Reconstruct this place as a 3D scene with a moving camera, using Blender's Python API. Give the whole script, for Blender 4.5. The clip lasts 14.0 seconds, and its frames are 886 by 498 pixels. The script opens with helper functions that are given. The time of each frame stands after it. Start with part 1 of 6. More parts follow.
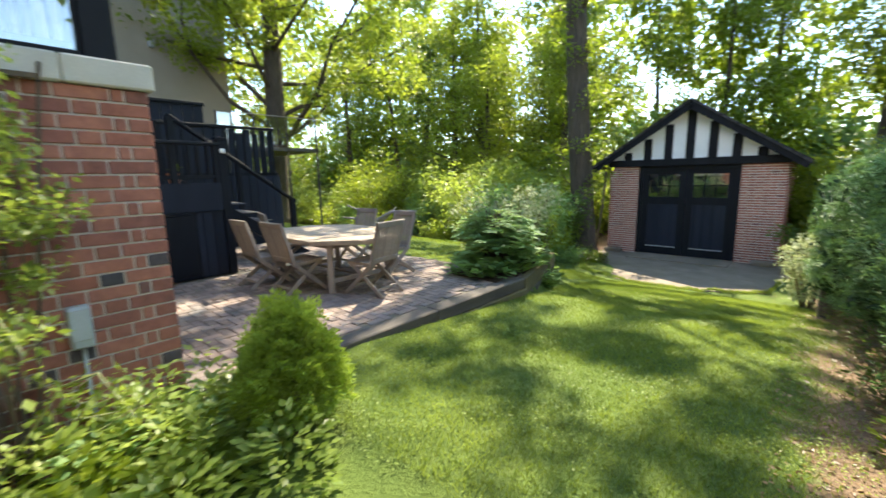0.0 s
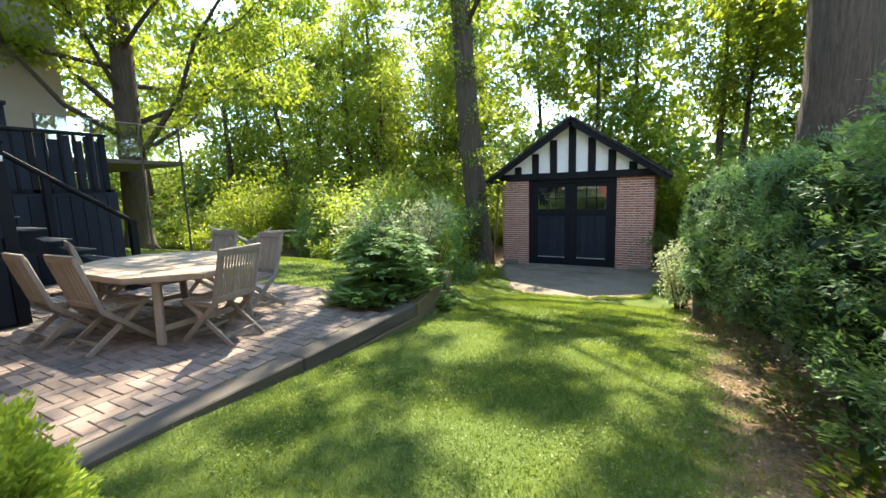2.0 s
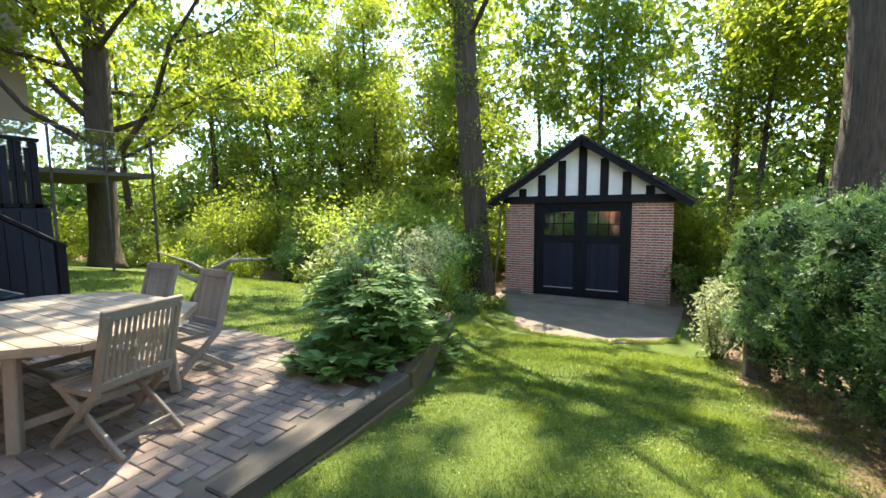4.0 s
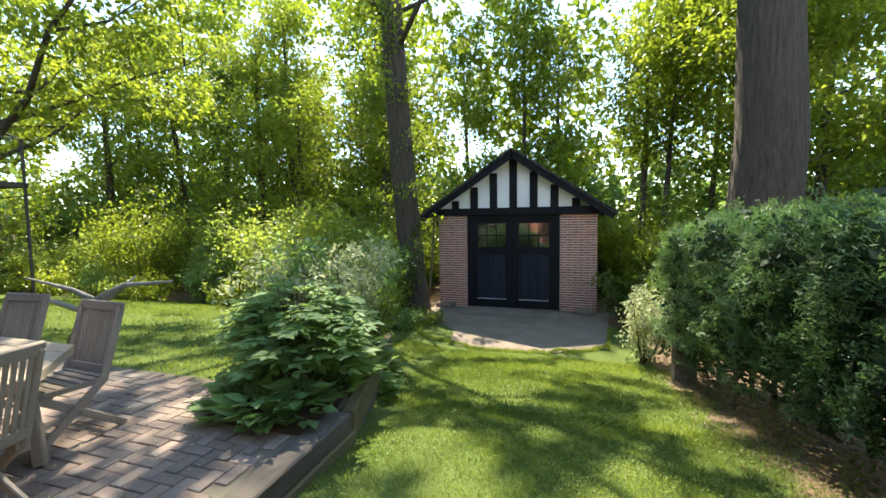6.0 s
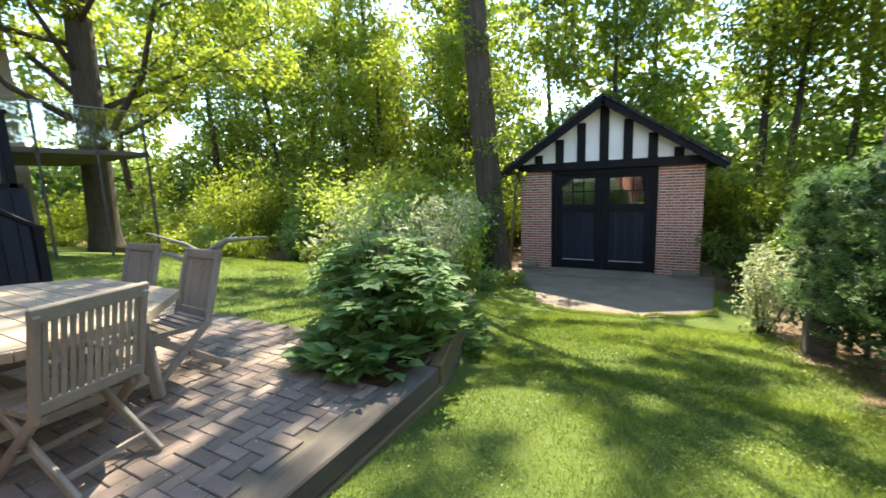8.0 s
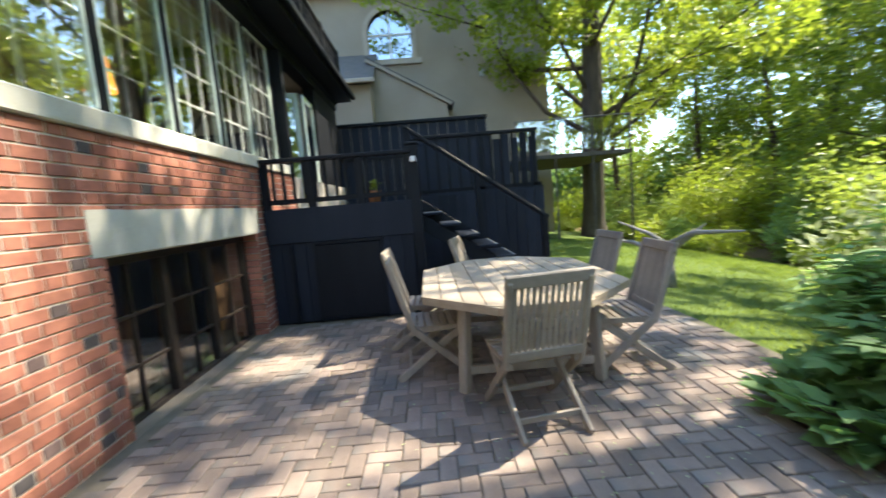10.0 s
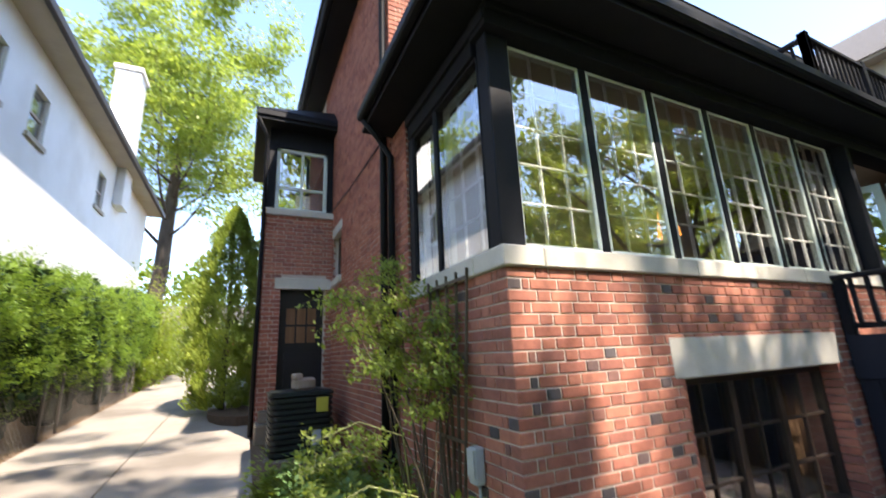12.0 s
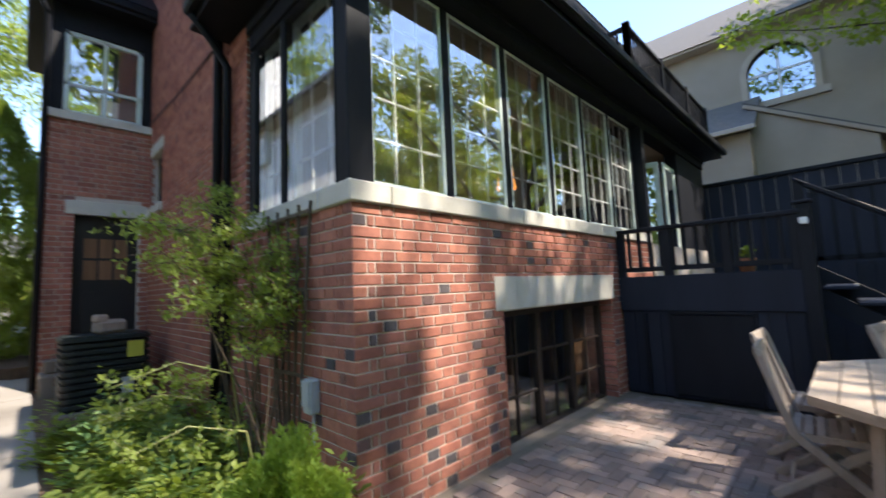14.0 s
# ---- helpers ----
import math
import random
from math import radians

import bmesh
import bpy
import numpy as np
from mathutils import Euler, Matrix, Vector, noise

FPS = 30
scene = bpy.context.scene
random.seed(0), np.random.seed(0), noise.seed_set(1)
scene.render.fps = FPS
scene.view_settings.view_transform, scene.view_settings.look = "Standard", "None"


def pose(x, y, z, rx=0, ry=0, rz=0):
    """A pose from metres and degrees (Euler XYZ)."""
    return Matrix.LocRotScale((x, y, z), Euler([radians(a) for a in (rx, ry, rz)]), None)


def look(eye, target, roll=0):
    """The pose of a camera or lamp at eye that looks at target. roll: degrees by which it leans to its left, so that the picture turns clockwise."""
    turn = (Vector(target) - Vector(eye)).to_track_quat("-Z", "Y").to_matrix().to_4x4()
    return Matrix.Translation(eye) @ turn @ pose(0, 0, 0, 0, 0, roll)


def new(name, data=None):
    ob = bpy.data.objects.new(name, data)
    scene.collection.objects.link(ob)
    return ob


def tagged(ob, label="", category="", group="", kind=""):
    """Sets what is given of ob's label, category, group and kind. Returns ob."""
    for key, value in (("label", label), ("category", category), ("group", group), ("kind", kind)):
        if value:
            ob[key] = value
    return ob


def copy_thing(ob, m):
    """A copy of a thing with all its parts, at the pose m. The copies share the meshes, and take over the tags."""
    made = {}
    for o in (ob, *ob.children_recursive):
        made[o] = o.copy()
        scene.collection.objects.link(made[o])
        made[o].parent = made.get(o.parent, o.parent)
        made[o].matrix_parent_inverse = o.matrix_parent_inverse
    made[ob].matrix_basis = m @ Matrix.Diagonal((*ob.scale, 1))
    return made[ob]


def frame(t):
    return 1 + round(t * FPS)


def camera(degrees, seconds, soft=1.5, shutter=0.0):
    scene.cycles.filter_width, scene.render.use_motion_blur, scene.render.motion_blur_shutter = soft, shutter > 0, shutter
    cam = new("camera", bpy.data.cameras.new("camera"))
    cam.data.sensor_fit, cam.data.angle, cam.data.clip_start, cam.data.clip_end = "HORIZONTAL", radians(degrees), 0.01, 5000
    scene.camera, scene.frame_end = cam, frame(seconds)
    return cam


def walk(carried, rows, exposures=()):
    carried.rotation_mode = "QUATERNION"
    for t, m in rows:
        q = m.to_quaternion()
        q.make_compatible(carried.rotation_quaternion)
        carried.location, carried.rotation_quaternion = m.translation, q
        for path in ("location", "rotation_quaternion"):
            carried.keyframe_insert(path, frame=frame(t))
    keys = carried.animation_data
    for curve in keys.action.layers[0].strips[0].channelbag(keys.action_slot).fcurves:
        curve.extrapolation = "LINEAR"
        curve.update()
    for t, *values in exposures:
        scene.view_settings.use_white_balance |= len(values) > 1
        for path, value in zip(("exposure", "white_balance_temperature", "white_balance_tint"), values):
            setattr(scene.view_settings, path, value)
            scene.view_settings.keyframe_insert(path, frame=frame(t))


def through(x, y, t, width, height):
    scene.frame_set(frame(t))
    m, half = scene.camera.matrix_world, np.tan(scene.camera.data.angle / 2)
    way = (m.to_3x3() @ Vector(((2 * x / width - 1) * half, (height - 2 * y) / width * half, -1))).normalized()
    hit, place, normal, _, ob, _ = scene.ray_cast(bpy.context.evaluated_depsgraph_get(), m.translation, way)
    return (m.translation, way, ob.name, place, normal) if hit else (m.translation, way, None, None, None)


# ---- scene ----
cam = camera(93.9, 14.0, shutter=0.3)
EXPOSURES = [(0.0, 2.55, 7200, 6), (2.2, 2.6, 7200, 6), (4.5, 2.47, 7200, 6), (6.0, 2.29, 7200, 6), (7.2, 2.36, 7200, 6), (9.5, 2.68, 7100, 6), (10.5, 2.32, 6700, 3), (11.0, 2.42, 6800, 6), (11.6, 2.45, 6900, 11), (12.4, 2.16, 6950, 20), (13.1, 1.97, 6750, 18), (13.6, 1.97, 6600, 14), (14.0, 2.05, 6600, 14)]
PATH = [
    (0, (2.91, -0.727, 1.432), (1.591, 0.736, 1.088), -1.2),
    (0.5, (2.721, -0.442, 1.383), (1.752, 1.268, 1.016), -1.7),
    (1, (2.731, -0.274, 1.398), (1.895, 1.508, 1.043), -0.8),
    (1.5, (2.772, -0.126, 1.397), (1.884, 1.643, 1.11), -1.1),
    (2, (2.642, 0.091, 1.382), (1.694, 1.83, 1.101), -1.8),
    (4.5, (1.692, 1.435, 1.494), (0.807, 3.223, 1.362), 0.6),
    (5, (1.571, 1.522, 1.486), (0.81, 3.37, 1.42), 0.3),
    (5.5, (1.558, 1.565, 1.506), (0.9, 3.451, 1.429), -0.1),
    (6, (1.576, 1.535, 1.505), (0.973, 3.437, 1.364), -0.8),
    (6.5, (1.561, 1.539, 1.526), (0.973, 3.438, 1.302), -0.8),
    (7, (1.461, 1.602, 1.47), (0.839, 3.48, 1.177), -1.3),
    (9.5, (1.249, 2.005, 1.304), (-0.587, 2.761, 1.058), -3.9),
    (10, (1.136, 2.058, 1.302), (-0.852, 2.114, 1.092), -4.7),
    (10.5, (1.206, 2.104, 1.307), (-0.683, 1.465, 1.153), -5.5),
    (11, (1.344, 2.134, 1.351), (-0.218, 0.886, 1.318), -5.7),
    (11.5, (1.466, 2.189, 1.372), (0.301, 0.577, 1.581), -4.8),
    (12, (1.508, 2.191, 1.411), (0.662, 0.446, 1.9), -2.6),
    (12.5, (1.551, 2.226, 1.458), (0.914, 0.476, 2.187), -1.1),
    (13, (1.564, 2.212, 1.451), (0.892, 0.469, 2.167), -1.3),
    (13.5, (1.527, 2.231, 1.407), (0.525, 0.56, 1.86), -2.6),
    (14, (1.451, 2.215, 1.367), (0.028, 0.823, 1.556), -2.4),
]
walk(cam, [(t, look(eye, target, roll)) for t, eye, target, roll in PATH], EXPOSURES)

# ---- light ----
SUN_DIR = Vector((-0.19, 0.55, 0.80)).normalized()
world = bpy.data.worlds.new("sky_world")
scene.world = world
world.use_nodes = True
wn = world.node_tree
sky = wn.nodes.new("ShaderNodeTexSky")
sky.sky_type, sky.sun_disc = "NISHITA", False
sky.sun_elevation = math.asin(SUN_DIR.z)
sky.sun_rotation = math.atan2(SUN_DIR.x, SUN_DIR.y)
sky.air_density, sky.dust_density, sky.ozone_density = 1.0, 0.2, 3.4
wn.links.new(sky.outputs[0], wn.nodes["Background"].inputs[0])
wn.nodes["Background"].inputs[1].default_value = 0.15
sun_data = bpy.data.lights.new("sun", "SUN")
sun_data.energy, sun_data.angle, sun_data.color = 3.3, radians(0.53), (1.0, 0.94, 0.82)
new("sun", sun_data).matrix_world = look(SUN_DIR * 60, (0, 0, 0))


# ---- materials ----
def material(name):
    m = bpy.data.materials.new(name)
    m.use_nodes = True
    return m, m.node_tree, m.node_tree.nodes["Principled BSDF"]


def link(nt, a, b):
    nt.links.new(a, b)


def node(nt, kind, **values):
    n = nt.nodes.new(kind)
    for k, v in values.items():
        n.inputs[k].default_value = v
    return n


def ramp_of(nt, stops):
    r = nt.nodes.new("ShaderNodeValToRGB")
    while len(r.color_ramp.elements) < len(stops):
        r.color_ramp.elements.new(0.5)
    for e, (p, c) in zip(r.color_ramp.elements, stops):
        e.position, e.color = p, (*c, 1)
    return r


def mixed(nt, fac, a, b, mode="MIX"):
    m = nt.nodes.new("ShaderNodeMix")
    m.data_type, m.blend_type = "RGBA", mode
    for socket, v in ((m.inputs[0], fac), (m.inputs[6], a), (m.inputs[7], b)):
        if isinstance(v, (int, float)):
            socket.default_value = v
        elif isinstance(v, tuple):
            socket.default_value = (*v, 1)
        else:
            link(nt, v, socket)
    return m.outputs[2]


def surface(name, a, b, scale=6.0, fine=60.0, rough=0.7, bump=0.2, vary=0.0, stretch=(1, 1, 1), dist=0.01, metal=0.0, spec=0.4, c=None):
    """Two-scale noise between colours a and b (and c in patches), with relief; vary: difference between pieces."""
    m, nt, p = material(name)
    tc = nt.nodes.new("ShaderNodeTexCoord")
    mp = nt.nodes.new("ShaderNodeMapping")
    mp.inputs["Scale"].default_value = stretch
    link(nt, tc.outputs["Object"], mp.inputs[0])
    big = node(nt, "ShaderNodeTexNoise", Scale=scale, Detail=6.0, Roughness=0.6)
    small = node(nt, "ShaderNodeTexNoise", Scale=fine, Detail=4.0, Roughness=0.7)
    link(nt, mp.outputs[0], big.inputs["Vector"])
    link(nt, mp.outputs[0], small.inputs["Vector"])
    r = ramp_of(nt, [(0.32, a), (0.68, b)])
    link(nt, big.outputs[0], r.inputs[0])
    col = mixed(nt, 0.35, r.outputs[0], mixed(nt, small.outputs[0], tuple(v * 0.55 for v in a), tuple(min(1, v * 1.3) for v in b)))
    if c:
        patch = node(nt, "ShaderNodeTexNoise", Scale=scale * 0.35, Detail=5.0)
        link(nt, tc.outputs["Object"], patch.inputs["Vector"])
        pr = ramp_of(nt, [(0.5, (0, 0, 0)), (0.66, (1, 1, 1))])
        link(nt, patch.outputs[0], pr.inputs[0])
        col = mixed(nt, pr.outputs[0], col, c)
    if vary:
        oi, geo = nt.nodes.new("ShaderNodeObjectInfo"), nt.nodes.new("ShaderNodeNewGeometry")
        add = nt.nodes.new("ShaderNodeMath")
        add.operation = "ADD"
        link(nt, oi.outputs["Random"], add.inputs[0])
        link(nt, geo.outputs["Random Per Island"], add.inputs[1])
        fr = nt.nodes.new("ShaderNodeMath")
        fr.operation = "FRACT"
        link(nt, add.outputs[0], fr.inputs[0])
        vr = ramp_of(nt, [(0.0, (1 - vary,) * 3), (1.0, (1 + vary,) * 3)])
        link(nt, fr.outputs[0], vr.inputs[0])
        col = mixed(nt, 1.0, col, vr.outputs[0], "MULTIPLY")
    link(nt, col, p.inputs["Base Color"])
    p.inputs["Roughness"].default_value, p.inputs["Metallic"].default_value = rough, metal
    p.inputs["Specular IOR Level"].default_value = spec
    if bump:
        bp = node(nt, "ShaderNodeBump", Strength=bump, Distance=dist)
        link(nt, small.outputs[0], bp.inputs["Height"])
        link(nt, bp.outputs[0], p.inputs["Normal"])
    return m


def brick_material(name, reds, rough=0.85):
    m, nt, p = material(name)
    oi, geo = nt.nodes.new("ShaderNodeObjectInfo"), nt.nodes.new("ShaderNodeNewGeometry")
    add, fr = nt.nodes.new("ShaderNodeMath"), nt.nodes.new("ShaderNodeMath")
    add.operation, fr.operation = "ADD", "FRACT"
    link(nt, oi.outputs["Random"], add.inputs[0])
    link(nt, geo.outputs["Random Per Island"], add.inputs[1])
    link(nt, add.outputs[0], fr.inputs[0])
    r = ramp_of(nt, reds)
    link(nt, fr.outputs[0], r.inputs[0])
    n1 = node(nt, "ShaderNodeTexNoise", Scale=9.0, Detail=6.0, Roughness=0.7)
    n2 = node(nt, "ShaderNodeTexNoise", Scale=140.0, Detail=3.0)
    link(nt, geo.outputs["Position"], n1.inputs["Vector"])
    link(nt, geo.outputs["Position"], n2.inputs["Vector"])
    r1 = ramp_of(nt, [(0.3, (0.66, 0.64, 0.66)), (0.72, (1.25, 1.2, 1.15))])
    link(nt, n1.outputs[0], r1.inputs[0])
    col = mixed(nt, 1.0, r.outputs[0], r1.outputs[0], "MULTIPLY")
    link(nt, col, p.inputs["Base Color"])
    p.inputs["Roughness"].default_value = rough
    p.inputs["Specular IOR Level"].default_value = 0.25
    bp = node(nt, "ShaderNodeBump", Strength=0.5, Distance=0.003)
    link(nt, n2.outputs[0], bp.inputs["Height"])
    link(nt, bp.outputs[0], p.inputs["Normal"])
    return m


def leaf_material(name, dark, light, through, gloss=0.36, share=0.42):
    m, nt, p = material(name)
    geo = nt.nodes.new("ShaderNodeNewGeometry")
    r = ramp_of(nt, [(0.0, dark), (1.0, light)])
    link(nt, geo.outputs["Random Per Island"], r.inputs[0])
    n = node(nt, "ShaderNodeTexNoise", Scale=0.7, Detail=3.0)
    link(nt, geo.outputs["Position"], n.inputs["Vector"])
    r2 = ramp_of(nt, [(0.35, (0.7, 0.75, 0.7)), (0.65, (1.25, 1.2, 1.1))])
    link(nt, n.outputs[0], r2.inputs[0])
    col = mixed(nt, 1.0, r.outputs[0], r2.outputs[0], "MULTIPLY")
    link(nt, col, p.inputs["Base Color"])
    p.inputs["Roughness"].default_value = gloss
    p.inputs["Specular IOR Level"].default_value = 0.32
    tr = nt.nodes.new("ShaderNodeBsdfTranslucent")
    link(nt, mixed(nt, 1.0, r2.outputs[0], through, "MULTIPLY"), tr.inputs[0])
    mx = nt.nodes.new("ShaderNodeMixShader")
    mx.inputs[0].default_value = share
    link(nt, p.outputs[0], mx.inputs[1])
    link(nt, tr.outputs[0], mx.inputs[2])
    link(nt, mx.outputs[0], nt.nodes["Material Output"].inputs[0])
    return m


def glass_material(name, tint, rough=0.0):
    m, nt, p = material(name)
    p.inputs["Base Color"].default_value = (*tint, 1)
    p.inputs["Roughness"].default_value = rough
    p.inputs["IOR"].default_value = 2.6
    p.inputs["Transmission Weight"].default_value = 1.0
    return m


RED = [(0.0, (0.25, 0.095, 0.068)), (0.3, (0.34, 0.132, 0.092)), (0.6, (0.40, 0.168, 0.115)), (0.86, (0.31, 0.122, 0.09)), (1.0, (0.22, 0.095, 0.075))]
M_BRICK = brick_material("red_brick", RED)
M_HEADER = brick_material("header_brick", [(0.0, (0.07, 0.065, 0.07)), (0.10, (0.11, 0.085, 0.085)), (0.18, (0.27, 0.11, 0.08)), (1.0, (0.39, 0.16, 0.11))])
M_GBRICK = brick_material("garage_brick", [(0.0, (0.27, 0.105, 0.08)), (0.5, (0.37, 0.155, 0.115)), (0.9, (0.31, 0.13, 0.10)), (1.0, (0.20, 0.09, 0.08))])
M_MORTAR = surface("lime_mortar", (0.46, 0.38, 0.32), (0.56, 0.48, 0.41), 12, 180, 0.95, 0.4)
M_STONE = surface("limestone", (0.44, 0.41, 0.35), (0.56, 0.53, 0.46), 5, 90, 0.85, 0.15)
M_BLACK = surface("black_paint", (0.006, 0.0065, 0.009), (0.011, 0.012, 0.016), 4, 70, 0.55, 0.12, stretch=(1, 1, 0.25), spec=0.15)
M_NAVY = surface("weathered_black_boards", (0.009, 0.011, 0.018), (0.018, 0.022, 0.034), 3, 60, 0.62, 0.3, stretch=(1, 1, 0.15), vary=0.25, spec=0.2)
M_SASH = surface("pale_green_paint", (0.52, 0.60, 0.55), (0.62, 0.69, 0.63), 5, 60, 0.45, 0.05)
M_WHITE = surface("white_paint", (0.72, 0.72, 0.70), (0.8, 0.8, 0.78), 3, 50, 0.55, 0.08)
M_STUCCO = surface("white_stucco", (0.74, 0.73, 0.70), (0.82, 0.81, 0.78), 1.2, 70, 0.9, 0.25, c=(0.66, 0.64, 0.6))
M_BEIGE = surface("beige_stucco", (0.27, 0.23, 0.18), (0.34, 0.29, 0.23), 0.8, 40, 0.92, 0.3)
M_TRIM = surface("beige_trim", (0.36, 0.31, 0.25), (0.44, 0.38, 0.31), 2, 40, 0.85, 0.2)
M_SHINGLE = surface("asphalt_shingle", (0.035, 0.034, 0.036), (0.07, 0.066, 0.064), 7, 60, 0.95, 0.5, vary=0.3)
M_GREYSHINGLE = surface("grey_shingle", (0.10, 0.095, 0.09), (0.17, 0.155, 0.14), 7, 60, 0.95, 0.5, vary=0.3)
M_GLASS = glass_material("window_glass", (0.74, 0.78, 0.77))
M_COATED = surface("sun_reflecting_glass", (0.42, 0.46, 0.5), (0.46, 0.5, 0.54), 0.6, 3, 0.02, 0.0, metal=1.0)
M_PAVER = surface("clay_paver", (0.175, 0.126, 0.104), (0.26, 0.194, 0.16), 6, 70, 0.85, 0.45, vary=0.28, c=(0.14, 0.125, 0.115))
M_SAND = surface("joint_sand", (0.10, 0.085, 0.065), (0.16, 0.135, 0.10), 9, 90, 0.98, 0.4)
M_TIMBER = surface("weathered_timber", (0.05, 0.042, 0.036), (0.13, 0.108, 0.09), 5, 50, 0.9, 0.5, stretch=(1, 0.12, 1))
M_MOSSTIMBER = surface("mossy_timber", (0.10, 0.075, 0.04), (0.17, 0.14, 0.07), 5, 50, 0.95, 0.5, stretch=(1, 0.12, 1))
M_TEAK = surface("weathered_teak", (0.205, 0.162, 0.13), (0.325, 0.268, 0.22), 8, 70, 0.8, 0.25, vary=0.14, stretch=(0.3, 1, 0.3))
M_TEAKTOP = surface("weathered_teak_slats", (0.27, 0.205, 0.15), (0.40, 0.315, 0.235), 7, 70, 0.8, 0.25, vary=0.12, stretch=(0.2, 1, 1))
M_CONCRETE = surface("driveway_concrete", (0.21, 0.185, 0.155), (0.29, 0.26, 0.225), 1.5, 80, 0.92, 0.25, c=(0.15, 0.13, 0.11))
M_SLAB = surface("old_concrete", (0.15, 0.115, 0.085), (0.25, 0.20, 0.155), 2.0, 60, 0.95, 0.35, c=(0.15, 0.12, 0.09))
M_BARK = surface("tree_bark", (0.034, 0.026, 0.020), (0.125, 0.098, 0.076), 5, 9, 0.95, 1.0, stretch=(3.2, 3.2, 0.35), dist=0.06)
M_TWIG = surface("twig_bark", (0.07, 0.05, 0.035), (0.15, 0.11, 0.075), 12, 60, 0.9, 0.5)
M_SHOOT = surface("green_shoot", (0.26, 0.27, 0.10), (0.40, 0.40, 0.18), 12, 60, 0.7, 0.2)
M_GREYWOOD = surface("bleached_branch", (0.16, 0.15, 0.13), (0.28, 0.26, 0.23), 10, 60, 0.9, 0.5)
M_DARKFRAME = surface("dark_brown_frame", (0.022, 0.015, 0.012), (0.04, 0.027, 0.02), 5, 60, 0.45, 0.1)
M_CURTAIN = surface("brown_curtain", (0.12, 0.06, 0.03), (0.22, 0.12, 0.06), 3, 60, 0.9, 0.2, stretch=(6, 6, 0.3))
M_PLASTER = surface("cream_plaster", (0.36, 0.33, 0.27), (0.43, 0.40, 0.34), 2, 40, 0.9, 0.05)
M_WOODFLOOR = surface("oak_floor", (0.16, 0.09, 0.045), (0.24, 0.14, 0.07), 4, 50, 0.4, 0.1, stretch=(0.3, 3, 1))
M_METAL = surface("painted_metal_grey", (0.34, 0.36, 0.36), (0.42, 0.44, 0.44), 4, 60, 0.5, 0.05)
M_WIRE = surface("galvanised_wire", (0.13, 0.115, 0.10), (0.22, 0.20, 0.18), 5, 60, 0.45, 0.0, metal=0.7)
M_AC = surface("dark_green_enamel", (0.012, 0.018, 0.018), (0.022, 0.030, 0.030), 4, 60, 0.4, 0.05)
M_YELLOW = surface("yellow_green_label", (0.45, 0.42, 0.05), (0.52, 0.48, 0.07), 4, 60, 0.5, 0.0)
M_SOIL = surface("dark_soil", (0.05, 0.032, 0.02), (0.11, 0.07, 0.045), 14, 80, 1.0, 0.8)
M_GMORTAR = surface("pale_mortar", (0.58, 0.53, 0.47), (0.70, 0.65, 0.58), 12, 180, 0.95, 0.4)
# near-black, so the hedge's unlit inside is put into the colour
M_HEDGECORE = surface("hedge_shade_core", (0.012, 0.018, 0.008), (0.028, 0.034, 0.016), 14, 80, 1.0, 0.8)
M_DOOR = surface("black_door_paint", (0.008, 0.007, 0.008), (0.014, 0.012, 0.012), 5, 60, 0.5, 0.1)
M_ROCK = surface("pinkish_stone", (0.30, 0.22, 0.16), (0.45, 0.35, 0.27), 8, 60, 0.9, 0.4)
M_REDPAINT = surface("red_paint", (0.38, 0.035, 0.025), (0.46, 0.05, 0.035), 4, 60, 0.5, 0.05)
M_TERRA = surface("terracotta", (0.42, 0.16, 0.07), (0.52, 0.21, 0.10), 6, 60, 0.85, 0.2)
M_SHADE, _nt, _p = material("lamp_shade")
_p.inputs["Base Color"].default_value = (0.7, 0.32, 0.1, 1)
_p.inputs["Emission Color"].default_value = (1.0, 0.38, 0.08, 1)
_p.inputs["Emission Strength"].default_value = 0.5
L_MAPLE = leaf_material("maple_leaf", (0.060, 0.105, 0.014), (0.12, 0.165, 0.024), (0.31, 0.40, 0.035), share=0.5)
L_DEEP = leaf_material("deep_green_leaf", (0.032, 0.070, 0.014), (0.075, 0.12, 0.022), (0.20, 0.30, 0.03), share=0.46)
L_LIME = leaf_material("lime_leaf", (0.12, 0.17, 0.016), (0.20, 0.25, 0.03), (0.38, 0.46, 0.05), share=0.5)
L_YEW = leaf_material("yew_needle", (0.022, 0.066, 0.028), (0.20, 0.33, 0.145), (0.19, 0.33, 0.10), 0.5, 0.33)
# darkened leaf colour that stands for the shade inside the hedges
L_SHADE = leaf_material("shade_dark_needle", (0.016, 0.04, 0.017), (0.035, 0.075, 0.028), (0.04, 0.07, 0.02), 0.6, 0.2)
L_HEDGE = leaf_material("hedge_leaf", (0.07, 0.14, 0.022), (0.24, 0.35, 0.065), (0.34, 0.5, 0.06), 0.5, 0.45)
L_PALE = leaf_material("pale_variegated_leaf", (0.26, 0.30, 0.15), (0.52, 0.54, 0.36), (0.34, 0.38, 0.18), 0.6)
L_FERN = leaf_material("blue_green_leaf", (0.10, 0.19, 0.075), (0.21, 0.32, 0.13), (0.32, 0.48, 0.12), 0.6)
L_GRASS = leaf_material("grass_blade", (0.09, 0.15, 0.026), (0.23, 0.28, 0.065), (0.28, 0.36, 0.055), 0.5)
L_FRESH = leaf_material("fresh_green_leaf", (0.14, 0.20, 0.045), (0.27, 0.33, 0.09), (0.42, 0.52, 0.08), 0.42, 0.48)
L_GLOBE = leaf_material("lime_conifer", (0.17, 0.27, 0.04), (0.40, 0.50, 0.09), (0.50, 0.62, 0.08), 0.5, 0.42)
